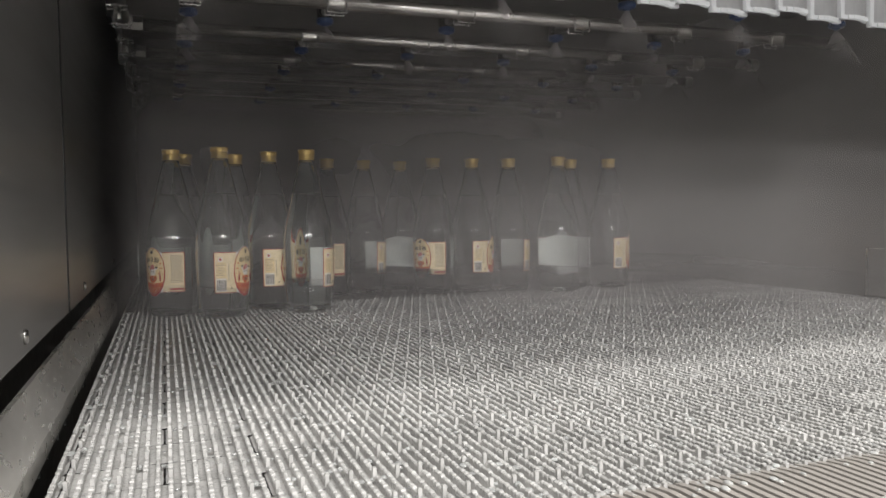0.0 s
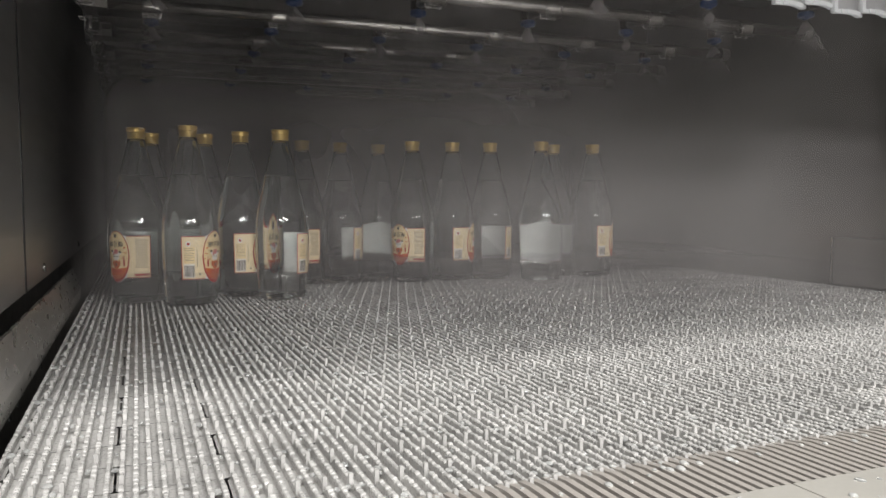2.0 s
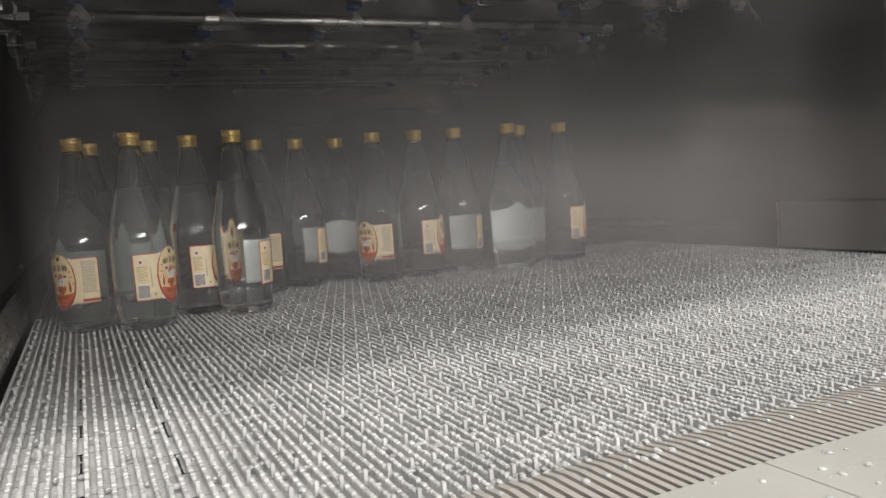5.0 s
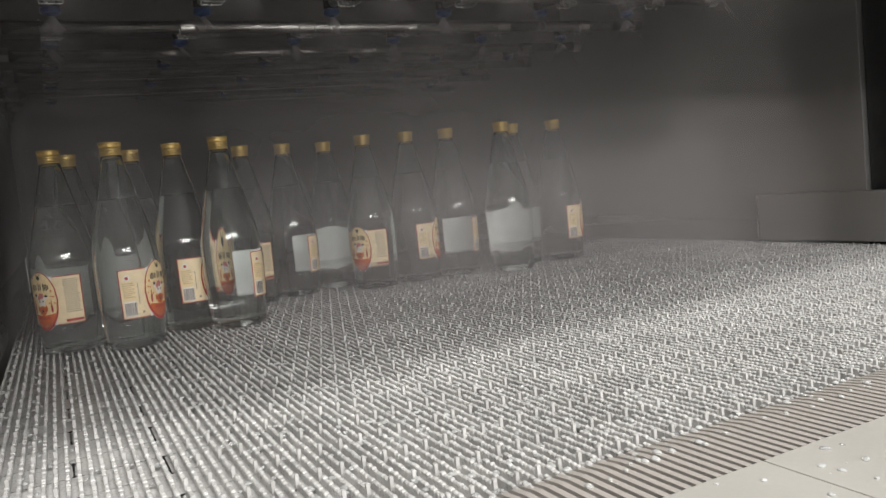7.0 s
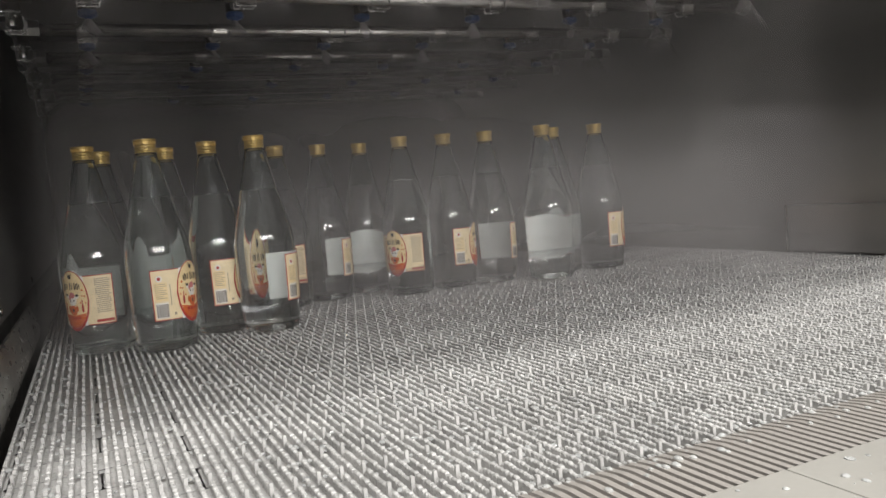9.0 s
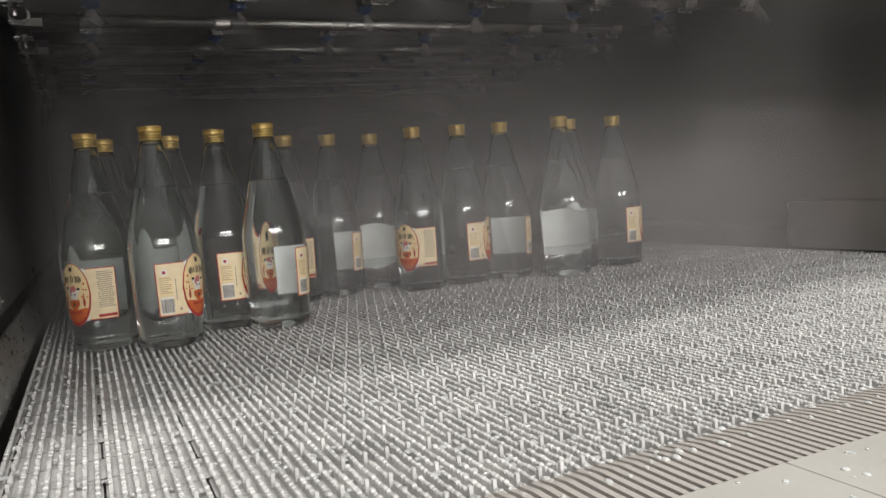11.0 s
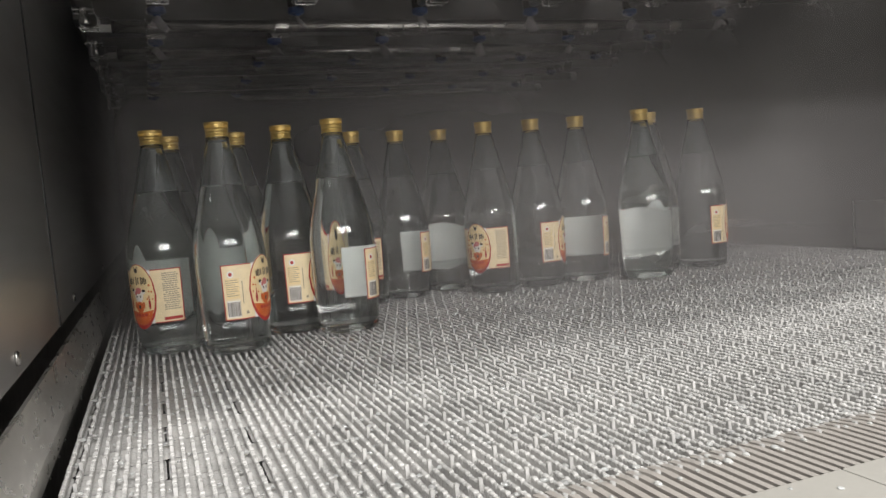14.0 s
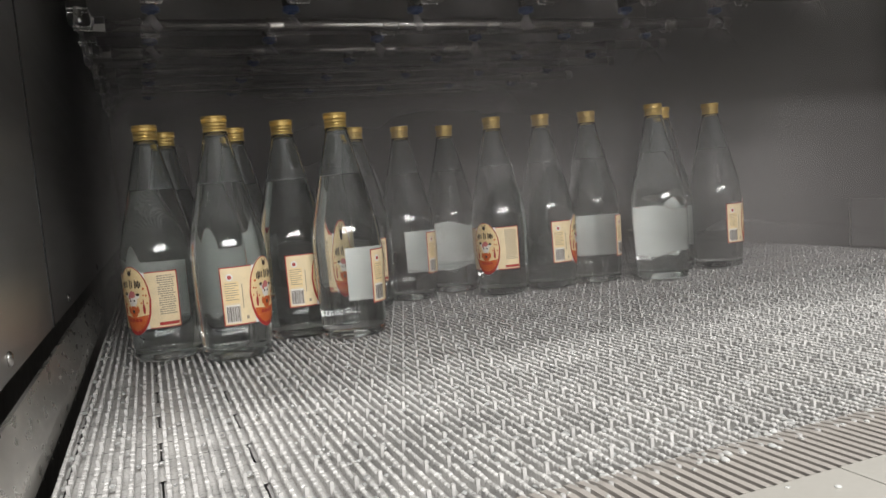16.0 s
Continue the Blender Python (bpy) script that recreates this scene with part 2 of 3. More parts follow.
def add_tube(bm, path, r, n=10, closed=False):
    """A round bar along points."""
    path = [Vector(p) for p in path]
    rings, up = [], None
    k = len(path)
    for i, p in enumerate(path):
        a = path[(i - 1) % k] if closed or i else p
        b = path[(i + 1) % k] if closed or i < k - 1 else p
        d = (b - a).normalized()
        if up is None:
            up = d.orthogonal().normalized()
        up = (up - d * up.dot(d)).normalized()
        side = d.cross(up)
        rings.append([bm.verts.new(p + r * (up * math.cos(t) + side * math.sin(t))) for t in (2 * math.pi * j / n for j in range(n))])
    for i in range(k if closed else k - 1):
        a, b = rings[i], rings[(i + 1) % k]
        for j in range(n):
            bm.faces.new((a[j], a[(j + 1) % n], b[(j + 1) % n], b[j]))
    if not closed:
        bm.faces.new(rings[0][::-1])
        bm.faces.new(rings[-1])
    return bm


def tube(path, r, n=10, closed=False):
    return add_tube(bmesh.new(), path, r, n, closed)


def add_lathe(bm, profile, n=48, inward=False, cap_start=True, cap_end=True):
    """Turns (radius, z) pairs, from the bottom up, round the z axis."""
    rings = []
    for r, z in profile:
        if r < 1e-6:
            rings.append([bm.verts.new((0, 0, z))])
        else:
            rings.append([bm.verts.new((r * math.cos(2 * math.pi * j / n), r * math.sin(2 * math.pi * j / n), z)) for j in range(n)])
    faces = []
    for a, b in zip(rings, rings[1:]):
        for j in range(n):
            k = (j + 1) % n
            if len(a) == 1:
                f = (a[0], b[k], b[j])
            elif len(b) == 1:
                f = (a[j], a[k], b[0])
            else:
                f = (a[j], a[k], b[k], b[j])
            faces.append(bm.faces.new(f[::-1] if inward else f))
    return bm


def add_drop(bm, x, y, z, r, sx, sy, flat, turn, n=8):
    """A domed drop of water."""
    m = pose(x, y, z, 0, 0, turn)
    rings = []
    for k in range(3):
        t = k / 3 * math.pi / 2
        rings.append([bm.verts.new(m @ Vector((r * sx * math.cos(t) * math.cos(2 * math.pi * j / n), r * sy * math.cos(t) * math.sin(2 * math.pi * j / n), flat * r * math.sin(t)))) for j in range(n)])
    top = bm.verts.new(m @ Vector((0, 0, flat * r)))
    for p, q in zip(rings, rings[1:]):
        for j in range(n):
            bm.faces.new((p[j], p[(j + 1) % n], q[(j + 1) % n], q[j]))
    for j in range(n):
        bm.faces.new((rings[-1][j], rings[-1][(j + 1) % n], top))
    bm.faces.new(rings[0][::-1])


def empty(name, x=0, y=0, z=0):
    ob = new(name)
    ob.empty_display_size = 0.05
    ob.location = (x, y, z)
    return ob


# ---- the tunnel and the hall it stands in ----
MOUTH = 0.53             # the tunnel's mouth
LEFT, RIGHT = -0.105, 1.235
FAR = 4.2


def structure(name, bm, mat, label, category):
    return tagged(part(name, bm, mat), label, category, kind="structure")


structure("floor", box(-6, -6, -1.0, 6, 8, -0.9), M_CONCRETE, "grey concrete floor of the factory hall", "floor")
structure("wall_hall_back", box(-6, -6.2, -0.9, 6, -6, 3.6), M_HALL, "plain painted wall of the factory hall", "wall")
structure("wall_hall_west", box(-6.2, -6, -0.9, -6, 8, 3.6), M_HALL, "plain painted side wall of the factory hall", "wall")
structure("wall_hall_east", box(6, -6, -0.9, 6.2, 8, 3.6), M_HALL, "plain painted side wall of the factory hall", "wall")
structure("wall_hall_far", box(-6, 8, -0.9, 6, 8.2, 3.6), M_HALL, "plain painted end wall of the factory hall", "wall")
structure("ceiling_hall", box(-6.2, -6.2, 3.6, 6.2, 8.2, 3.7), M_HALL, "plain pale ceiling of the factory hall", "ceiling")

# tunnel walls, in sheets with an open joint at the mouth
for name, y0, y1 in (("wall_left_exit", 0.40, 0.892), ("wall_left_inner", 0.902, FAR)):
    structure(name, box(LEFT - 0.03, y0, 0.064, LEFT, y1, 0.75), M_STEEL, "damp brushed steel sheet lining of the tunnel", "wall")
# the recess's shade is put into this wall's dark colour
structure("wall_left_lower", box(LEFT - 0.055, 0.40, -0.5, LEFT - 0.034, FAR, 0.75), M_STEEL_DARK, "mottled steel below the lining, coloured dark as recess shade", "wall")
for name, y0, y1 in (("wall_right_exit", 0.40, 0.79), ("wall_right_inner", 0.845, FAR)):
    structure(name, box(RIGHT, y0, -0.3, RIGHT + 0.03, y1, 0.75, 0.0015), M_STEEL, "damp brushed steel sheet lining of the tunnel", "wall")
structure("wall_left_joint", box(LEFT - 0.028, 0.893, 0.064, LEFT + 0.0008, 0.901, 0.75), M_RUBBER, "dark sealed joint between two steel sheets", "trim")
structure("wall_right_joint", box(RIGHT + 0.012, 0.792, -0.3, RIGHT + 0.03, 0.843, 0.75), M_RUBBER, "black rubber joint between two steel sheets", "trim")
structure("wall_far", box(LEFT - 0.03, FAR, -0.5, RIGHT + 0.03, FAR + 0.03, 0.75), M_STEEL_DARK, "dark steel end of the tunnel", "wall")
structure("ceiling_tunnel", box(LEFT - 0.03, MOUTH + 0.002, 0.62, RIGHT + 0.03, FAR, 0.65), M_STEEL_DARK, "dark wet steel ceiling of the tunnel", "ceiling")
structure("lintel", box(LEFT - 0.03, MOUTH - 0.02, 0.605, RIGHT + 0.03, MOUTH + 0.0, 0.95, 0.002), M_STEEL, "steel lintel above the tunnel's mouth", "wall")
structure("tank_bottom", box(LEFT - 0.05, 0.15, -0.53, RIGHT + 0.03, FAR, -0.5), M_STEEL_DARK, "dark steel tank floor under the belt", "floor")


def machine_frame():
    """The welded frame on which the tunnel stands."""
    fr = empty("machine_frame", 0, 0, -0.9)
    for x in (LEFT - 0.05, RIGHT - 0.03):
        for y in (0.2, 1.4, 2.7, FAR - 0.06):
            part("leg", box(x, y, 0, x + 0.06, y + 0.06, 0.368, 0.003), M_STEEL_DARK, fr)
            part("foot", tube([(x + 0.03, y + 0.03, 0.0), (x + 0.03, y + 0.03, 0.012)], 0.05, 14), M_STEEL_DARK, fr)
    return tagged(fr, "dark steel frame legs carrying the tunnel", "frame")


machine_frame()


def side_rail():
    """Leaning steel strip beside the belt, with a folded lip and a turned-down lower edge hung with drips."""
    rail = empty("side_rail", 0, 0.2, 0)
    section = [(-0.1045, 0.0445), (-0.0995, 0.0465), (-0.0885, 0.0125), (-0.0890, -0.004), (-0.0902, -0.004), (-0.0900, 0.0120), (-0.1005, 0.0448), (-0.1045, 0.0432)]
    bm = bmesh.new()
    rings = [[bm.verts.new((x, y, z)) for x, z in section] for y in (0.0, 1.25)]
    n = len(section)
    for k in range(n):
        bm.faces.new((rings[0][k], rings[0][(k + 1) % n], rings[1][(k + 1) % n], rings[1][k]))
    bm.faces.new(rings[0][::-1])
    bm.faces.new(rings[1])
    bmesh.ops.recalc_face_normals(bm, faces=bm.faces)
    part("strip", bm, M_RAIL, rail)
    for y in (0.25, 0.5, 0.88):
        part("bracket", box(-0.141, y, -0.003, -0.0904, y + 0.03, 0.0005, 0.0008), M_STEEL_DARK, rail)
    rnd = random.Random(3)
    for y in (0.31, 0.36, 0.40, 0.455, 0.50, 0.53, 0.60, 0.66, 0.74):
        h = rnd.uniform(0.004, 0.009)
        bm = bmesh.new()
        add_lathe(bm, [(0.0, -h), (0.0009, -h + 0.0008), (0.0012, -h + 0.002), (0.0007, -0.001), (0.0004, 0.0)], 8)
        bmesh.ops.transform(bm, matrix=Matrix.Translation((-0.0896, y, -0.003)), verts=bm.verts)
        part("drip", bm, M_WATER, rail, "hanging drip of water", True)
    return tagged(rail, "long wet steel strip beside the belt", "rail")


side_rail()


def wall_bolt(y, z):
    bm = bmesh.new()
    add_lathe(bm, [(0, 0.0), (0.0058, 0.0), (0.0058, 0.0015), (0.004, 0.003), (0, 0.0034)], 12)
    bmesh.ops.transform(bm, matrix=pose(0, 0, 0, 0, 90, 0), verts=bm.verts)
    ob = part("wall_bolt", bm, M_PIPE, None, "", True)
    ob.location = (LEFT, y, z)
    return tagged(ob, "small bright steel bolt head in the lining", "bolt", "bolts in the steel lining")


for y, z in ((0.62, 0.078), (1.06, 0.078), (1.66, 0.078)):
    wall_bolt(y, z)


def guide_plate():
    """Low steel plate along the far side of the belt near the mouth."""
    plate = empty("guide_plate", RIGHT - 0.022, 0.2, 0)
    b = box(0, 0, 0.002, 0.004, 0.853, 0.088, 0.0012)
    add_box(b, 0.004, 0, 0.084, 0.02, 0.853, 0.088, 0.001)
    part("plate", b, M_STEEL, plate)
    part("end_fold", box(0.0, 0.854, 0.002, 0.02, 0.859, 0.088, 0.001), M_PIPE, plate)
    return tagged(plate, "low steel guide plate along the belt's edge", "guide")


guide_plate()


def strip_curtain():
    """Overlapping milky plastic strips that hang in the mouth."""
    cur = empty("strip_curtain", 0, MOUTH - 0.03, 0.3255)
    n, w = 39, 0.038
    for i in range(n):
        x = LEFT + 0.01 + i * 0.0335
        bm = bmesh.new()
        cols = 7
        vs = []
        lo = 0.0015 * ((i * 7) % 5 - 2)
        for j in range(cols):
            u = j / (cols - 1)
            y = -0.005 * math.sin(math.pi * u) + 0.006 * u
            vs.append([bm.verts.new((x + w * u, y + dy, z)) for dy in (0, 0.0025) for z in (lo, 0.29)])
        for a, b in zip(vs, vs[1:]):
            bm.faces.new((a[0], b[0], b[1], a[1]))
            bm.faces.new((a[3], b[3], b[2], a[2]))
            bm.faces.new((a[2], b[2], b[0], a[0]))
            bm.faces.new((a[1], b[1], b[3], a[3]))
        bm.faces.new((vs[0][0], vs[0][1], vs[0][3], vs[0][2]))
        bm.faces.new((vs[-1][2], vs[-1][3], vs[-1][1], vs[-1][0]))
        strip = part("strip", bm, M_CURTAIN, cur)
        hem = box(x - 0.0008, -0.0012, lo - 0.002, x + 0.0032, 0.0036, 0.289, 0.0006)
        for j in range(cols - 1):
            u = (j + 0.5) / (cols - 1)
            y = -0.005 * math.sin(math.pi * u) + 0.006 * u
            add_box(hem, x + w * j / (cols - 1), y - 0.0008, lo - 0.002, x + w * (j + 1) / (cols - 1), y + 0.0033, lo + 0.0012)
        part("hem", hem, M_HEM, strip, "thick white edge of the strip")
    part("clamp_bar", box(LEFT + 0.005, -0.012, 0.27, RIGHT - 0.005, -0.007, 0.30, 0.001), M_STEEL, cur)
    return tagged(cur, "short milky plastic strip curtain above the tunnel's mouth", "curtain")


strip_curtain()

# ---- spray pipes ----
REACH = 0.08            # how far behind its pipe a nozzle hangs
M_SPRAY = mist("spray_mist", 0.38, 30.0, 0.3, 0.7, (0.0, 1.0), zspan=(-0.094, -0.02))
PIPE_Z, PIPE_R, PIPE_STEP, CLIP_STEP = 0.477, 0.0103, 0.2205, 0.2045


def spray_pipe(first_y):
    pipe = empty("spray_pipe", 0, first_y, PIPE_Z)
    part("tube", tube([(-0.045, 0, 0), (1.2, 0, 0)], PIPE_R, 16), M_PIPE, pipe, smooth=True)
    part("end_cap", tube([(1.195, 0, 0), (1.215, 0, 0)], PIPE_R + 0.0025, 16), M_STEEL_DARK, pipe)
    part("union", tube([(-0.062, 0, 0), (-0.03, 0, 0)], PIPE_R + 0.005, 8), M_STEEL_DARK, pipe)
    for i in range(6):
        x = 0.036 + i * CLIP_STEP
        w, top, low = 0.014, PIPE_R + 0.002, -PIPE_R - 0.006
        loop = [(x - w, -0.009, low), (x - w, -0.0118, 0), (x - w, 0, top), (x - w, 0.0118, 0), (x - w, 0.009, low),
                (x + w, 0.009, low), (x + w, 0.0118, 0), (x + w, 0, top), (x + w, -0.0118, 0), (x + w, -0.009, low)]
        part("wire_clip", tube(loop, 0.0014, 6, True), M_WIRE, pipe, smooth=True)
        arm = part("arm", tube([(x, 0.006, 0), (x, 0.05, 0.004), (x, REACH - 0.006, 0.004)], 0.0075, 10), M_STEEL_DARK, pipe, "dark arm reaching to the nozzle", True)
        bm = bmesh.new()
        add_lathe(bm, [(0, -0.004), (0.0115, -0.004), (0.0125, -0.001), (0.0125, 0.012), (0.0095, 0.0155), (0, 0.016)], 14)
        bmesh.ops.transform(bm, matrix=Matrix.Translation((x, REACH, 0)), verts=bm.verts)
        part("fitting", bm, M_RUBBER, arm)
        bm = bmesh.new()
        add_lathe(bm, [(0, -0.0165), (0.0045, -0.0165), (0.006, -0.0145), (0.0125, -0.0125), (0.0135, -0.0100), (0.0135, -0.0060), (0.0120, -0.0042), (0, -0.0042)], 14)
        bmesh.ops.transform(bm, matrix=Matrix.Translation((x, REACH, 0)), verts=bm.verts)
        part("nozzle", bm, M_BLUE, arm, "blue plastic spray nozzle")
        if first_y < 1.5:
            bm = bmesh.new()
            fan = [[bm.verts.new((x + (0.004 + 0.66 * d) * math.cos(u), REACH + (0.004 + 0.5 * d) * math.sin(u), -0.0165 - d)) for u in (math.pi * (1 + k / 10) for k in range(11))] for d in (0.0, 0.012, 0.03, 0.05, 0.08)]
            for a, b in zip(fan, fan[1:]):
                for k in range(10):
                    bm.faces.new((a[k], a[k + 1], b[k + 1], b[k]))
            part("spray", bm, M_SPRAY, pipe, "thin white cone of sprayed water", smooth=True)
        part("sleeve", tube([(x - 0.011, 0, 0), (x + 0.011, 0, 0)], PIPE_R + 0.0012, 20), M_PIPE, pipe)
    return tagged(pipe, "steel spray pipe with wire clips and blue nozzles", "pipe", "spray pipes under the tunnel ceiling")


first = spray_pipe(1.125)
copy_thing(first, pose(0, 1.125 - PIPE_STEP, PIPE_Z))
copy_thing(first, pose(0, 1.125 + PIPE_STEP, PIPE_Z))
behind = spray_pipe(1.125 + 2 * PIPE_STEP)
for i in range(3, 9):
    copy_thing(behind, pose(0, 1.125 + i * PIPE_STEP, PIPE_Z))


def header_pipe():
    head = empty("header_pipe", -0.06, 0.9, PIPE_Z + 0.004)
    part("tube", tube([(0, 0, 0), (0, 3.2, 0)], 0.011, 14), M_STEEL_DARK, head, smooth=True)
    for i in range(9):
        y = 0.225 + i * PIPE_STEP
        part("tee", tube([(0, y - 0.02, 0), (0, y + 0.02, 0)], 0.0155, 10), M_STEEL_DARK, head)
        for dy in (-0.055, 0.055):
            w = 0.0135
            loop = [(-w, y + dy - 0.012, -0.02), (w, y + dy - 0.012, -0.02), (w, y + dy + 0.012, -0.02), (-w, y + dy + 0.012, -0.02)]
            part("wire_clip", tube(loop, 0.0011, 6, True), M_WIRE, head)
        part("drain_plug", tube([(0.0, y + 0.07, -0.012), (0.0, y + 0.07, -0.034)], 0.006, 10), M_PIPE, head)
    return tagged(head, "dark steel header pipe feeding the spray pipes", "pipe")


header_pipe()


def ceiling_channel(y):
    """Folded steel channel above the spray pipes."""
    ch = empty("ceiling_channel", 0, y, 0.56)
    b = box(LEFT + 0.002, -0.03, 0.0, RIGHT - 0.002, 0.03, 0.003, 0.0008)
    add_box(b, LEFT + 0.002, -0.03, 0.003, RIGHT - 0.002, -0.027, 0.06)
    add_box(b, LEFT + 0.002, 0.027, 0.003, RIGHT - 0.002, 0.03, 0.06)
    part("channel", b, M_STEEL_DARK, ch)
    return tagged(ch, "folded dark steel channel under the ceiling", "channel", "channels under the tunnel ceiling")


c0 = ceiling_channel(1.24)
for i in range(1, 6):
    copy_thing(c0, pose(0, 1.24 + i * 0.441, 0.56))

# ---- comb plate at the belt's end ----
RIB = 0.00775            # rib to rib
EDGE = -0.0733           # the first module's edge; one more rib lies outside it


def comb_plate():
    comb = empty("comb_plate", 0, 0.312, -0.0005)
    for k, (x0, x1) in enumerate(((-0.09, 0.0455), (0.0465, 0.3395), (0.3405, 0.6335), (0.6345, 0.9275), (0.9285, 1.22))):
        part("plate", box(x0, -0.2, -0.012, x1, 0, 0, 0.0008), M_PLATE, comb)
    n = int((1.22 - EDGE) / RIB) - 1
    bm = bmesh.new()
    w = 0.0022
    prof = [(0.0, 0.0), (0.052, -0.0004), (0.066, -0.0022), (0.074, -0.006)]
    vs = []
    for y, z in prof:
        vs.append([bm.verts.new((-w, y, z)), bm.verts.new((w, y, z)), bm.verts.new((w * 0.8, y, -0.011)), bm.verts.new((-w * 0.8, y, -0.011))])
    for a, b in zip(vs, vs[1:]):
        for j in range(4):
            bm.faces.new((a[j], a[(j + 1) % 4], b[(j + 1) % 4], b[j]))
    bm.faces.new(vs[0])
    bm.faces.new(vs[-1][::-1])
    bmesh.ops.recalc_face_normals(bm, faces=bm.faces)
    tooth = part("finger", bm, M_COMB, comb)
    for i in range(n):
        x = EDGE + i * RIB
        ob = tooth if not i else new("finger", tooth.data)
        ob.parent = comb
        ob.location = (x, 0, 0)
    return tagged(comb, "pale grey plastic comb plate with wet fingers", "comb plate")


comb_plate()

# ---- bottles ----
R_BODY = 0.0432
BODY = [(0.0, 0.0085), (0.012, 0.0078), (0.022, 0.0050), (0.030, 0.0012), (0.0345, 0.0), (0.0375, 0.0012), (0.0390, 0.005), (0.0397, 0.009), (0.0391, 0.0115), (0.0402, 0.016), (0.0418, 0.045), (0.0428, 0.075),
        (R_BODY, 0.100), (R_BODY, 0.115), (0.0426, 0.127), (0.0408, 0.141), (0.0378, 0.156), (0.0340, 0.172), (0.0300, 0.188), (0.0262, 0.204),
        (0.0226, 0.219), (0.0192, 0.233), (0.0162, 0.245), (0.0144, 0.252), (0.0138, 0.258), (0.0130, 0.260), (0.0128, 0.270), (0.0, 0.270)]
FILL = 0.201


def body_radius(z):
    for (r0, z0), (r1, z1) in zip(BODY[3:], BODY[4:]):
        if z0 <= z <= z1:
            return r0 + (r1 - r0) * (z - z0) / max(1e-9, z1 - z0)
    return R_BODY


def wrap(bm, outline, lift, rows=1):
    """A patch of print on the bottle: an outline of (degrees from the label's middle, z), convex, laid round the glass."""
    pts = []
    for (a0, z0), (a1, z1) in zip(outline, outline[1:] + outline[:1]):
        k = max(1, int(abs(a1 - a0) / 4.0))
        pts += [(a0 + (a1 - a0) * i / k, z0 + (z1 - z0) * i / k) for i in range(k)]
    lo, hi = min(p[0] for p in pts), max(p[0] for p in pts)
    n = max(8 if len(outline) > 8 else 1, int((hi - lo) / 2.5))
    cuts = [lo + (hi - lo) * i / n for i in range(n + 1)]

    def span(a):
        zs = []
        for (a0, z0), (a1, z1) in zip(pts, pts[1:] + pts[:1]):
            if min(a0, a1) - 1e-6 <= a <= max(a0, a1) + 1e-6:
                zs += [z0, z1] if abs(a1 - a0) < 1e-6 else [z0 + (z1 - z0) * (a - a0) / (a1 - a0)]
        return min(zs), max(zs)

    def at(a, z):
        r, t = body_radius(z) + lift, radians(a) - math.pi / 2
        return (r * math.cos(t), r * math.sin(t), z)
    cols = []
    for a in cuts:
        z0, z1 = span(a)
        cols.append([bm.verts.new(at(a, z0 + (z1 - z0) * j / 4)) for j in range(5)])
    for a, b in zip(cols, cols[1:]):
        for j in range(4):
            bm.faces.new((a[j], b[j], b[j + 1], a[j + 1]))
    return bm


def rect(a0, z0, a1, z1):
    return [(a0, z0), (a1, z0), (a1, z1), (a0, z1)]


def oval(a, z, da, dz, n=28):
    return [(a + da * math.cos(2 * math.pi * i / n), z + dz * math.sin(2 * math.pi * i / n)) for i in range(n)]


def patches(name, outlines, lift, mat, parent, label=""):
    bm = bmesh.new()
    for o in outlines:
        wrap(bm, o, lift)
    bmesh.ops.recalc_face_normals(bm, faces=bm.faces)
    return part(name, bm, mat, parent, label, True)


Z0, Z1 = 0.0405, 0.1065   # the label's side panels


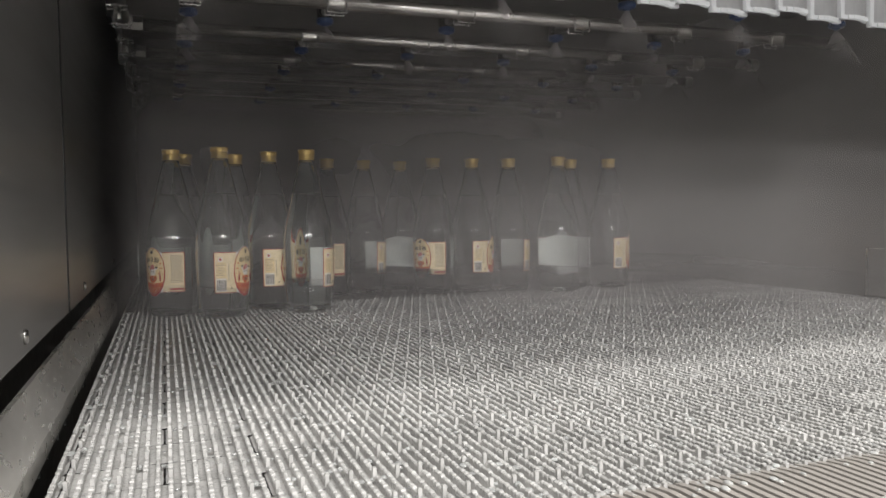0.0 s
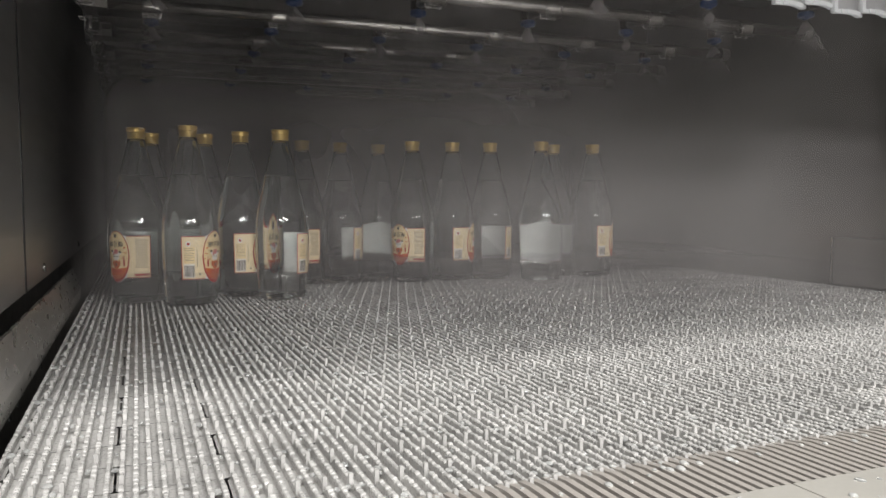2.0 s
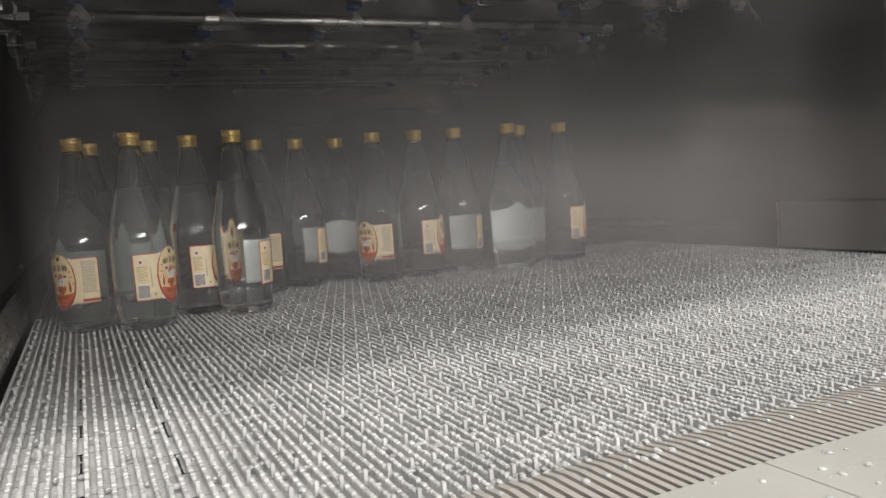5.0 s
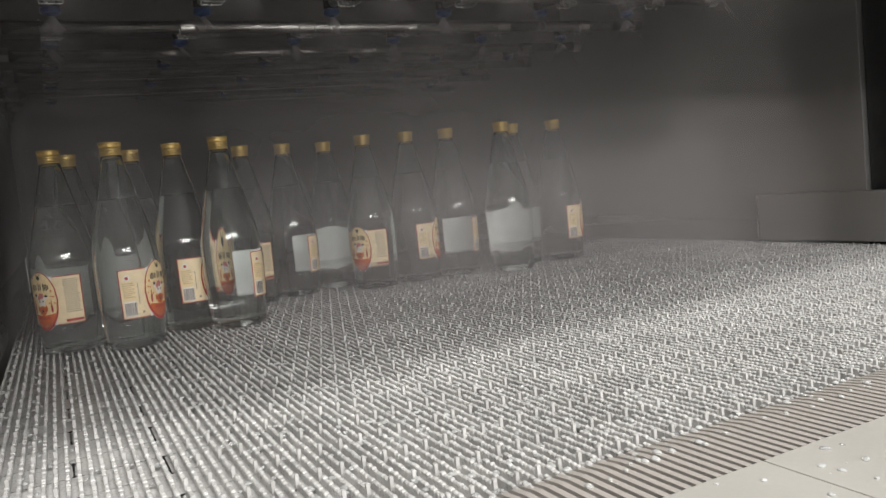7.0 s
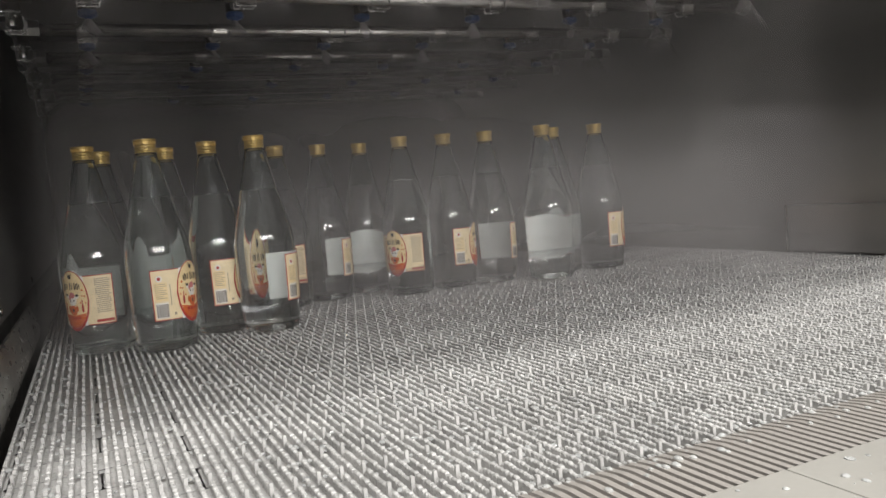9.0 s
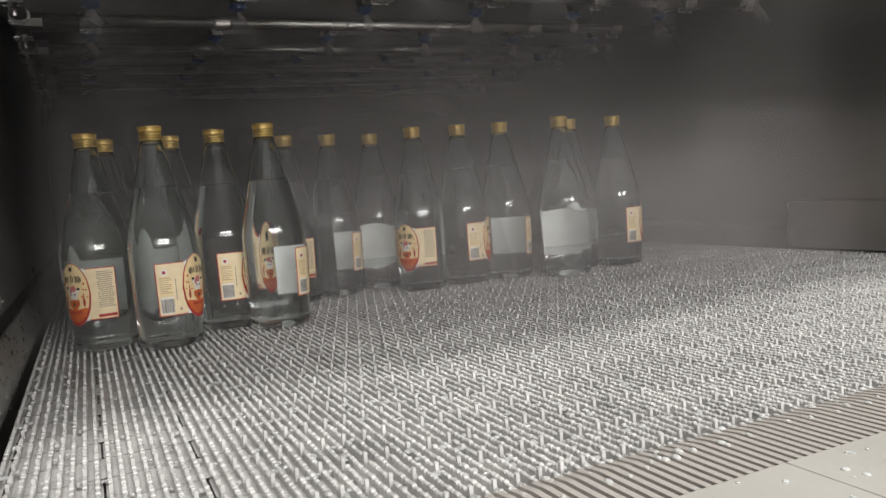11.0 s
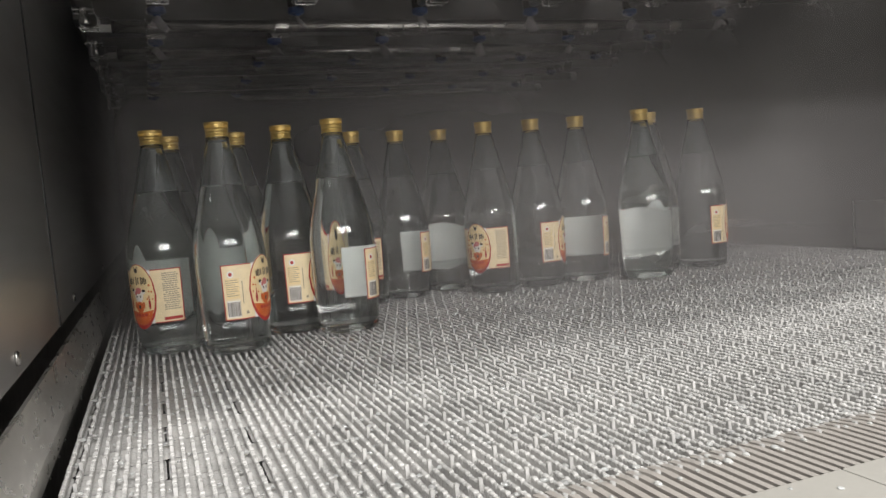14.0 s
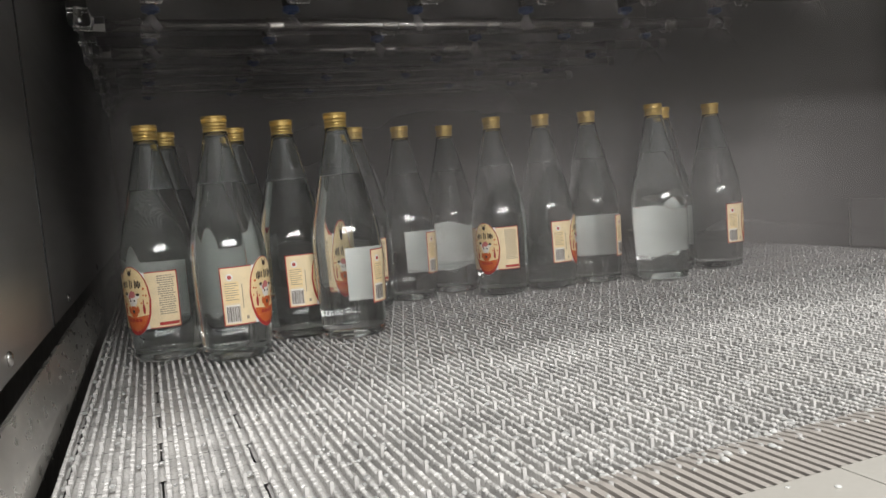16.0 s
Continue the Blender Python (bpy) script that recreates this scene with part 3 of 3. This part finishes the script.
def make_label(bottle):
    paper_bm = bmesh.new()
    wrap(paper_bm, rect(-72, Z0, 72, Z1), 0.0003)
    wrap(paper_bm, oval(0, 0.074, 31, 0.0405), 0.00034)
    lab = part("label", paper_bm, M_PAPER, bottle, "wrapped paper label with red-edged cream panels", True)
    patches("border", [rect(-72, Z0, -24, Z1), rect(24, Z0, 72, Z1)], 0.0006, M_RED, lab)
    patches("side_panel", [rect(-70.2, Z0 + 0.0012, -24, Z1 - 0.0012), rect(24, Z0 + 0.0012, 70.2, Z1 - 0.0012)], 0.00085, M_CREAM, lab)
    patches("front_border", [oval(0, 0.074, 31, 0.0405)], 0.0011, M_RED, lab)
    patches("front_panel", [oval(0, 0.076, 28.5, 0.0375)], 0.00135, M_YELLOW, lab)
    patches("front_foot", [[(-24, 0.0575), (-20, 0.0478), (-12, 0.041), (0, 0.0385), (12, 0.041), (20, 0.0478), (24, 0.0575), (0, 0.0545)]], 0.0016, M_ORANGE, lab)
    patches("pale_shapes", [oval(0, 0.0755, 9.0, 0.0080), oval(-8.5, 0.0800, 4.0, 0.0026), oval(9.5, 0.0795, 4.0, 0.0024)], 0.0018, M_WHITE, lab)
    patches("orange_shapes", [oval(0, 0.0615, 8.5, 0.0068), oval(-8.5, 0.0640, 2.6, 0.0042), oval(8.5, 0.0640, 2.6, 0.0042)], 0.00205, M_ORANGE, lab)
    patches("pink_shapes", [oval(0.5, 0.0818, 6.2, 0.0040), oval(-5.5, 0.0790, 2.6, 0.0030)], 0.00205, M_PINK, lab)
    patches("dark_shapes", [oval(-11.0, 0.0830, 3.0, 0.0019), oval(11.0, 0.0815, 3.4, 0.0017), rect(-5.0, 0.0735, -2.4, 0.0757), rect(2.6, 0.0735, 5.2, 0.0757), rect(-2.0, 0.0598, 2.4, 0.0640)], 0.0023, M_INK, lab)
    patches("side_shapes", [oval(-19, 0.0645, 2.2, 0.0062), rect(-19.8, 0.069, -18.2, 0.0755), oval(19, 0.0645, 2.2, 0.0062), rect(18.2, 0.069, 19.8, 0.0755)], 0.0019, M_RED, lab)
    patches("spots", [oval(a, z, 1.9 * k, 0.0015 * k) for a, z, k in ((-21, 0.088, 1), (-24, 0.080, 0.8), (21, 0.088, 1), (24, 0.080, 0.8), (-15, 0.0705, 0.8), (16, 0.0715, 0.8), (-25, 0.072, 0.7), (25, 0.071, 0.7), (-20, 0.0795, 0.7), (20, 0.0805, 0.7))],
            0.00205, M_ORANGE, lab)
    strokes = [rect(a, 0.0925 + 0.0016 * math.cos(a / 14) - h, a + 1.9, 0.0925 + 0.0016 * math.cos(a / 14) + h)
               for a, h in ((-18.0, 0.0030), (-15.2, 0.0046), (-12.4, 0.0036), (-8.6, 0.0034), (-2.2, 0.0050), (1.6, 0.0040), (7.6, 0.0048), (10.4, 0.0034), (13.2, 0.0046), (16.0, 0.0028))]
    patches("title_shapes", strokes, 0.00235, M_INK, lab)
    patches("emblem", [oval(0, 0.1065, 3.6, 0.0030), rect(-4.2, 0.1085, -2.8, 0.1115), rect(2.8, 0.1085, 4.2, 0.1115)], 0.00235, M_INK, lab)
    patches("foot_print", [rect(-13, 0.0500, -8, 0.0535), rect(-6, 0.0495, -1, 0.0530), rect(1, 0.0495, 6, 0.0530), rect(8, 0.0500, 13, 0.0535)], 0.0019, M_RED, lab)
    bars, x = [], -66.0
    for i, w in enumerate((1.2, 0.6, 0.6, 1.5, 0.7, 1.1, 0.5, 1.3, 0.6, 0.9, 1.4, 0.6)):
        bars.append(rect(x, Z0 + 0.0045, x + w, Z0 + 0.0215))
        x += w + 0.75
    patches("barcode_ground", [rect(-67.5, Z0 + 0.003, -46.5, Z0 + 0.0235)], 0.0011, M_WHITE, lab)
    patches("barcode", bars, 0.00135, M_INK, lab)
    patches("seal", [oval(-58, Z1 - 0.0115, 5.4, 0.0042)], 0.0011, M_WHITE, lab)
    patches("seal_dot", [oval(-58, Z1 - 0.0115, 3.0, 0.0023)], 0.00135, M_RED, lab)
    patches("tinted_panel", [rect(-67, Z1 - 0.0405, -46, Z1 - 0.0165)], 0.00097, M_YELLOW, lab)
    lines = [rect(-66, Z1 - 0.0190 - 0.0026 * i, -66 + w, Z1 - 0.0182 - 0.0026 * i) for i, w in enumerate((17, 19, 14, 19, 17, 19, 12, 18))]
    lines += [rect(-42, Z1 - 0.047, -40.8, Z1 - 0.020), rect(-38, Z0 + 0.006, -34, Z0 + 0.0095)]
    words = random.Random(8)
    for i in range(18):
        a = 42.0 + (3 if i in (4, 9, 14) else 0)
        while a < 64:
            w = words.uniform(1.6, 5.0)
            lines.append(rect(a, Z1 - 0.0062 - 0.0026 * i, min(a + w, 67), Z1 - 0.0048 - 0.0026 * i))
            a += w + 0.8
    patches("small_print", lines, 0.0011, M_GREYINK, lab)
    patches("print_panel", [rect(39.5, Z0 + 0.0030, 68.5, Z0 + 0.0068)], 0.00135, M_RED, lab)
    return lab


def make_bottle():
    bottle = empty("bottle")
    bm = bmesh.new()
    add_lathe(bm, BODY, 56)
    inner = [(body_radius(z) - 0.0019, z) for z in (FILL, 0.208, 0.214, 0.221, 0.228, 0.235, 0.242, 0.248, 0.254)] + [(0.0108, 0.2592), (0.0, 0.2596)]
    add_lathe(bm, inner, 56, inward=True)
    part("glass_body", bm, M_GLASS, bottle, "clear glass full of water, wet outside", True)
    rw = inner[0][0]
    bm = bmesh.new()
    add_lathe(bm, [(0.0, FILL - 0.0014), (rw - 0.003, FILL - 0.0013), (rw - 0.0012, FILL - 0.0008), (rw, FILL)], 56, inward=True)
    part("water_surface", bm, M_WATER, bottle, smooth=True)
    bm = bmesh.new()
    prof = [(0.0, 0.2590), (0.0128, 0.2590), (0.0136, 0.2594), (0.0137, 0.2611), (0.0125, 0.2617), (0.0125, 0.2622), (0.0137, 0.2628), (0.0137, 0.2643), (0.0125, 0.2649), (0.0125, 0.2654), (0.0137, 0.2660),
            (0.0138, 0.2683), (0.0126, 0.2689), (0.0126, 0.2694), (0.0138, 0.2700), (0.0138, 0.2738), (0.0146, 0.2744), (0.0147, 0.2762), (0.0140, 0.2772), (0.0, 0.2774)]
    add_lathe(bm, prof, 40)
    cap = part("cap", bm, M_CAP, bottle, "gold screw cap")
    bm = bmesh.new()
    for i in range(36):
        add_box(bm, 0.0136, -0.0004, 0.2702, 0.0143, 0.0004, 0.2736, m=pose(0, 0, 0, 0, 0, i * 10))
    part("knurl", bm, M_CAP, cap)
    make_label(bottle)
    return bottle


# where each bottle stands at the start, and the way its label faces (degrees from the camera's side, to its right)
BOTTLES = [
    (0.0065, 1.370, -49), (0.0295, 1.466, 150), (0.0815, 1.308, 54), (0.118, 1.454, 160), (0.171, 1.386, 53), (0.2285, 1.331, 106), (0.3065, 1.540, -25),
    (0.389, 1.566, 107), (0.477, 1.594, 180), (0.5175, 1.492, -39), (0.6025, 1.489, 72), (0.682, 1.478, 117), (0.765, 1.413, 178), (0.831, 1.480, 200), (0.910, 1.451, 86),
]
WORDS = [(-100, -10, "with its picture label turned aside"), (-10, 90, "with its label's barcode side showing"), (90, 140, "with a sliver of label showing"), (140, 360, "with its label's white back showing")]
bottles = []
proto = make_bottle()
for i, (x, y, turn) in enumerate(BOTTLES):
    facing = math.degrees(math.atan2(-x, y))
    m = pose(x, y, 0.0002, 0, 0, facing + turn)
    if i == 0:
        ob = proto
        ob.matrix_basis = m
    else:
        ob = copy_thing(proto, m)
    word = next(w for a, b, w in WORDS if a <= turn < b)
    tagged(ob, "gold-capped clear water bottle " + word, "bottle", "bottles standing on the belt")
    bottles.append((ob, m))

# ---- steam: thin veils that hang across the tunnel ----


def veil(y, dense, scale, low, high, slope, bow, top=0.60, xspan=(-0.15, 1.0), zspan=(0.55, 0.0), floor=0.45):
    bm = bmesh.new()
    nx, nz = 26, 12
    grid = []
    for i in range(nx + 1):
        u = i / nx
        col = []
        for j in range(nz + 1):
            w = j / nz
            x = LEFT - 0.02 + (RIGHT - LEFT + 0.04) * u
            z = 0.001 + top * w
            dy = bow * math.sin(3.1 * u + 4 * w + 7 * y) + 0.5 * bow * math.sin(9 * u - 5 * w + 3 * y)
            col.append(bm.verts.new((x, dy, z)))
        grid.append(col)
    for a, b in zip(grid, grid[1:]):
        for j in range(nz):
            bm.faces.new((a[j], b[j], b[j + 1], a[j + 1]))
    ob = part("steam", bm, mist("steam_veil", dense, scale, low, high, slope, xspan=xspan, zspan=zspan, floor=floor, fade=((RIGHT, RIGHT - 0.22), (LEFT, LEFT + 0.10))), None, "", True)
    ob.location = (0, y, 0)
    return tagged(ob, "thin drifting white steam inside the tunnel", "steam", "steam in the tunnel", "stuff")


def low_veil():
    """A sheet of steam that clings to the belt inside the mouth."""
    bm = bmesh.new()
    nx, ny = 30, 30
    grid = [[bm.verts.new((LEFT + 0.02 + (RIGHT - LEFT) * i / nx, 0.70 + 1.45 * j / ny,
                           0.012 + 0.035 * min(1.0, j / 9) + 0.006 * math.sin(1.1 * i + 0.4 * j) * min(1.0, j / 9))) for j in range(ny + 1)] for i in range(nx + 1)]
    for a, b in zip(grid, grid[1:]):
        for j in range(ny):
            bm.faces.new((a[j], b[j], b[j + 1], a[j + 1]))
    ob = part("steam", bm, mist("steam_low", 0.34, 4.0, 0.3, 0.75, (0.4, 0.0), yspan=(0.88, 1.35)), None, "", True)
    return tagged(ob, "thin white steam clinging to the wet belt", "steam", "steam in the tunnel", "stuff")


veils = [
    veil(0.868, 0.18, 3.4, 0.3, 0.7, (0.80, 0.2), 0.005, xspan=(0.35, 1.0), floor=0.3),
    veil(1.08, 0.18, 3.0, 0.3, 0.7, (0.50, 0.4), 0.02, xspan=(0.1, 0.9), zspan=(0.46, 0.28), floor=0.35),
    veil(1.25, 0.17, 2.8, 0.3, 0.7, (0.35, 0.7), 0.02, zspan=(0.46, 0.26), floor=0.45),
    veil(1.46, 0.15, 2.6, 0.3, 0.7, (0.2, 0.7), 0.02, zspan=(0.46, 0.28), floor=0.45),
    veil(1.72, 0.36, 2.4, 0.3, 0.7, (0.1, 0.85), 0.03, zspan=(0.47, 0.30), floor=0.5),
    veil(2.20, 0.93, 2.0, 0.3, 0.75, (0.0, 0.7), 0.04, zspan=(0.50, 0.38), floor=0.85),
]
mist_low = low_veil()


def water_drops():
    """Drops lying on the plate and hanging on at the fingers' tips."""
    rnd = random.Random(11)
    bm = bmesh.new()
    for i in range(170):
        r = rnd.choice((0.0007, 0.001, 0.0014, 0.002, 0.003)) * rnd.uniform(0.8, 1.2)
        add_drop(bm, rnd.uniform(0.24, 0.70), rnd.uniform(0.19, 0.309), 0.0, r, rnd.uniform(0.9, 1.5), rnd.uniform(0.8, 1.1), 0.55, rnd.uniform(0, 180), 10)
    for i in range(150):
        x = EDGE + RIB * i
        for _ in range(rnd.choice((1, 1, 2, 3))):
            y = rnd.triangular(0.345, 0.385, 0.378)
            add_drop(bm, x + rnd.uniform(-0.001, 0.001), y, -0.0006 if y < 0.364 else -0.0028, rnd.uniform(0.0012, 0.0026), 1.0, rnd.uniform(0.9, 1.7), rnd.uniform(0.6, 0.9), 0)
    ob = part("water_drops", bm, M_DROP, None, "", True)
    ob.location.z = -0.0003
    return tagged(ob, "water drops on the pale plate, whitened for glints", "water", kind="stuff")


water_drops()

# ---- the conveyor belt, last: many pieces ----
ROW = 0.0470             # module length along the belt
MODULE = 16 * RIB        # module width
TURN_Y, TURN_R = 0.364, 0.055   # where the belt dips round its end roller


def rib_bm(bm, x, tall, beads, rnd):
    """One rib with a knobbly top; every second rib starts with a tall square end and stops short of the next row's."""
    w, base = 0.00125, -0.0095
    y0, y1 = (0.0008, ROW - 0.0055) if tall else (-0.0004, ROW - 0.0008)
    stops = [(y0, 0.0, w * 1.1), (y0 + 0.0024, 0.0, w * 1.1), (y0 + 0.0032, -0.0036, w * 0.8)] if tall else []
    y = y0 + (0.0036 if tall else 0.0)
    sizes = [rnd.uniform(0.6, 1.4) for _ in range(beads)]
    unit = (y1 - y) / sum(sizes)
    for q in sizes:
        long, swell, dip = q * unit, rnd.uniform(0.7, 1.2), 0.65 * (rnd.random() < 0.22)
        for at, k in ((0.0, dip), (0.14, 0.85 * swell), (0.5, swell), (0.86, 0.85 * swell)):
            stops.append((y + at * long, -0.0050 + 0.0022 * k, w * (0.55 + 0.75 * k)))
        y += long
    stops.append((y1, -0.0050, w * 0.6))
    if tall:
        stops += [(y1 + 0.0002, -0.0064, w * 0.6), (ROW - 0.0008, -0.0064, w * 0.6)]
    first = prev = None
    for y, z, ww in stops:
        ring = [bm.verts.new((x + a, y, b)) for a, b in ((-w, base), (-w, z - 0.0013), (-ww, z - 0.0007), (-0.6 * ww, z), (0.6 * ww, z), (ww, z - 0.0007), (w, z - 0.0013), (w, base))]
        if prev:
            for j in range(7):
                bm.faces.new((prev[j], prev[j + 1], ring[j + 1], ring[j]))
        else:
            bm.faces.new(ring[::-1])
            first = ring
        prev = ring
    bm.faces.new(prev)
    return first, prev


def module_mesh(seed, ribs=16):
    rnd = random.Random(seed)
    bm = bmesh.new()
    made = [rib_bm(bm, RIB * (i + 0.5), i % 2 == 0 and ribs > 1, 9, rnd) for i in range(ribs)]
    for (a0, a1), (b0, b1) in zip(made, made[1:]):        # the moulded floor between the ribs
        bm.faces.new((a0[7], b0[0], b1[0], a1[7]))
    for x, (a0, a1), k in ((0.0008, made[0], 0), (ribs * RIB - 0.0008, made[-1], 7)):
        c0, c1 = bm.verts.new((x, 0.003, -0.0098)), bm.verts.new((x, ROW - 0.004, -0.0098))
        bm.faces.new((c0, a0[k], a1[k], c1) if k == 0 else (a0[k], c0, c1, a1[k]))
    bmesh.ops.recalc_face_normals(bm, faces=bm.faces)
    me = bpy.data.meshes.new("module")
    bm.to_mesh(me)
    bm.free()
    me.materials.append(M_BELT)
    return me


belt = empty("conveyor_belt")
tagged(belt, "wet grey plastic modular belt with knobbly raised ribs", "conveyor belt")
FIRST_Y = 0.7969 - 9 * ROW
meshes = [module_mesh(s) for s in (1, 2, 3)]
halves = [module_mesh(s, 8) for s in (4, 5)]
edge_strip = module_mesh(6, 1)


def row_water(seed):
    """Drops caught between the ribs of one belt row."""
    rnd = random.Random(seed)
    bm = bmesh.new()
    for _ in range(230):
        x = EDGE + 1.3 * rnd.random() ** 0.75
        x = EDGE + RIB * (int((x - EDGE) / RIB) + (0.0 if rnd.random() < 0.7 else 0.5))
        r = rnd.uniform(0.0012, 0.0026)
        add_drop(bm, x, rnd.uniform(0.001, ROW - 0.001), rnd.uniform(-0.0070, -0.0040), r, rnd.uniform(0.9, 1.4), rnd.uniform(0.9, 1.8), rnd.uniform(0.6, 1.1), rnd.uniform(-20, 20))
    me = bpy.data.meshes.new("water_film")
    bm.to_mesh(me)
    bm.free()
    me.materials.append(M_BEAD)
    me.polygons.foreach_set("use_smooth", [True] * len(me.polygons))
    return me


waters = [row_water(s) for s in (31, 32, 33)]
NEAR_ROWS = 27
rows = []
rod_bm = tube([(EDGE - 0.004, 0.022, -0.0145), (EDGE + 10.5 * MODULE - 0.004, 0.022, -0.0145)], 0.0022, 6)
rod = part("hinge_rod", rod_bm, M_RUBBER, belt)
pick = random.Random(5)
for k in range(NEAR_ROWS):
    r = rod if k == 0 else new("hinge_rod", rod.data)
    r.parent = belt
    e = new("edge_module", edge_strip)
    e.parent, e.location = r, (EDGE - RIB, 0, 0)
    wb = new("water_film", waters[k % 3])
    wb.parent = r
    tagged(wb, "water caught between the ribs, whitened for glints", kind="stuff")
    x = EDGE
    left = 21
    if k % 2:
        h = new("module", halves[k % 4 // 2])
        h.parent, h.location = r, (x, 0, 0)
        x += MODULE / 2
        left -= 1
    while left > 0:
        whole = left >= 2
        mo = new("module", pick.choice(meshes) if whole else halves[0])
        mo.parent, mo.location = r, (x, 0, 0)
        x += MODULE if whole else MODULE / 2
        left -= 2 if whole else 1
    rows.append((r, FIRST_Y + k * ROW))


def far_belt():
    """The belt beyond the near rows, in one piece."""
    verts, faces = [], []
    n = 21 * 8
    start, count = FIRST_Y + NEAR_ROWS * ROW, 46
    for k in range(count):
        y0 = start + k * ROW
        for i in range(-1, n):
            x = EDGE + RIB * (i + 0.5)
            y, z = y0 + 0.001, (0.0 if i % 2 == 0 else -0.0036)
            for a, b, top in ((y, y + 0.006, z), (y + 0.006, y + ROW - 0.002, -0.0040)):
                o = len(verts)
                verts += [(x - 0.0013, a, -0.009), (x + 0.0013, a, -0.009), (x + 0.0013, b, -0.009), (x - 0.0013, b, -0.009),
                          (x - 0.0013, a, top), (x + 0.0013, a, top), (x + 0.0013, b, top), (x - 0.0013, b, top)]
                faces += [(o, o + 1, o + 5, o + 4), (o + 1, o + 2, o + 6, o + 5), (o + 3, o, o + 4, o + 7), (o + 4, o + 5, o + 6, o + 7), (o + 2, o + 3, o + 7, o + 6)]
        o = len(verts)
        a, b = y0, y0 + ROW - 0.003
        verts += [(EDGE, a, -0.0105), (EDGE + n * RIB, a, -0.0105), (EDGE + n * RIB, b, -0.0105), (EDGE, b, -0.0105)]
        faces.append((o, o + 1, o + 2, o + 3))
    me = bpy.data.meshes.new("far_modules")
    me.from_pydata(verts, [], faces)
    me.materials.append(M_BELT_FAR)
    ob = new("far_modules", me)
    ob.parent = belt
    return tagged(ob, "wet grey ribbed belt vanishing into the steam", kind="stuff")


far = far_belt()


def roller():
    ro = empty("end_roller", 0, TURN_Y, -TURN_R - 0.014)
    part("drum", tube([(EDGE - 0.006, 0, 0), (RIGHT - 0.02, 0, 0)], TURN_R - 0.012, 24), M_STEEL_DARK, ro, smooth=True)
    part("shaft", tube([(LEFT + 0.012, 0, 0), (RIGHT - 0.004, 0, 0)], 0.012, 12), M_STEEL_DARK, ro, smooth=True)
    return tagged(ro, "dark steel roller under the belt's end", "roller")


roller()


def belt_point(y):
    """Where a point of the belt lies (y, z) that has run to y: flat, then round the roller and back below."""
    run = TURN_Y - y
    if run <= 0:
        return y, 0.0
    a = run / TURN_R
    if a < math.pi:
        return TURN_Y - TURN_R * math.sin(a), -TURN_R + TURN_R * math.cos(a)
    return TURN_Y + run - math.pi * TURN_R, -2 * TURN_R


def on_belt(y):
    """The pose of a belt row whose leading edge has run to y."""
    (y0, z0), (y1, z1) = belt_point(y), belt_point(y + ROW)
    return pose(0, y0, z0, math.degrees(math.atan2(z1 - z0 + 1e-9, y1 - y0)), 0, 0)


def motions():
    steps = [0.5 * i for i in range(33)]
    for ob, m in bottles:
        walk(ob, [(t, Matrix.Translation((0, -SPEED * t, 0)) @ m) for t in (0.0, 4.0, 8.0, 12.0, 16.0)])
    for ob, y in rows:
        ends = y - SPEED * SECONDS < TURN_Y + 0.01
        walk(ob, [(t, on_belt(y - SPEED * t)) for t in (steps if ends else (0.0, 4.0, 8.0, 12.0, 16.0))])
    walk(far, [(t, pose(0, -SPEED * t, 0)) for t in (0.0, 4.0, 8.0, 12.0, 16.0)])
    walk(mist_low, [(t, pose(0.01 * math.sin(0.4 * t), 0.012 * math.sin(0.3 * t), 0)) for t in (0.0, 2.0, 4.0, 6.0, 8.0, 10.0, 12.0, 14.0, 16.0)])
    for i, ob in enumerate(veils):
        y, k = ob.location.y, 0.02 + 0.008 * i
        walk(ob, [(t, pose(0.004 * math.sin(0.5 * t + i), y + 0.3 * k * math.sin(0.35 * t + 2 * i) * (0.2 if i == 0 else 1), 0)) for t in (0.0, 2.0, 4.0, 6.0, 8.0, 10.0, 12.0, 14.0, 16.0)])


motions()
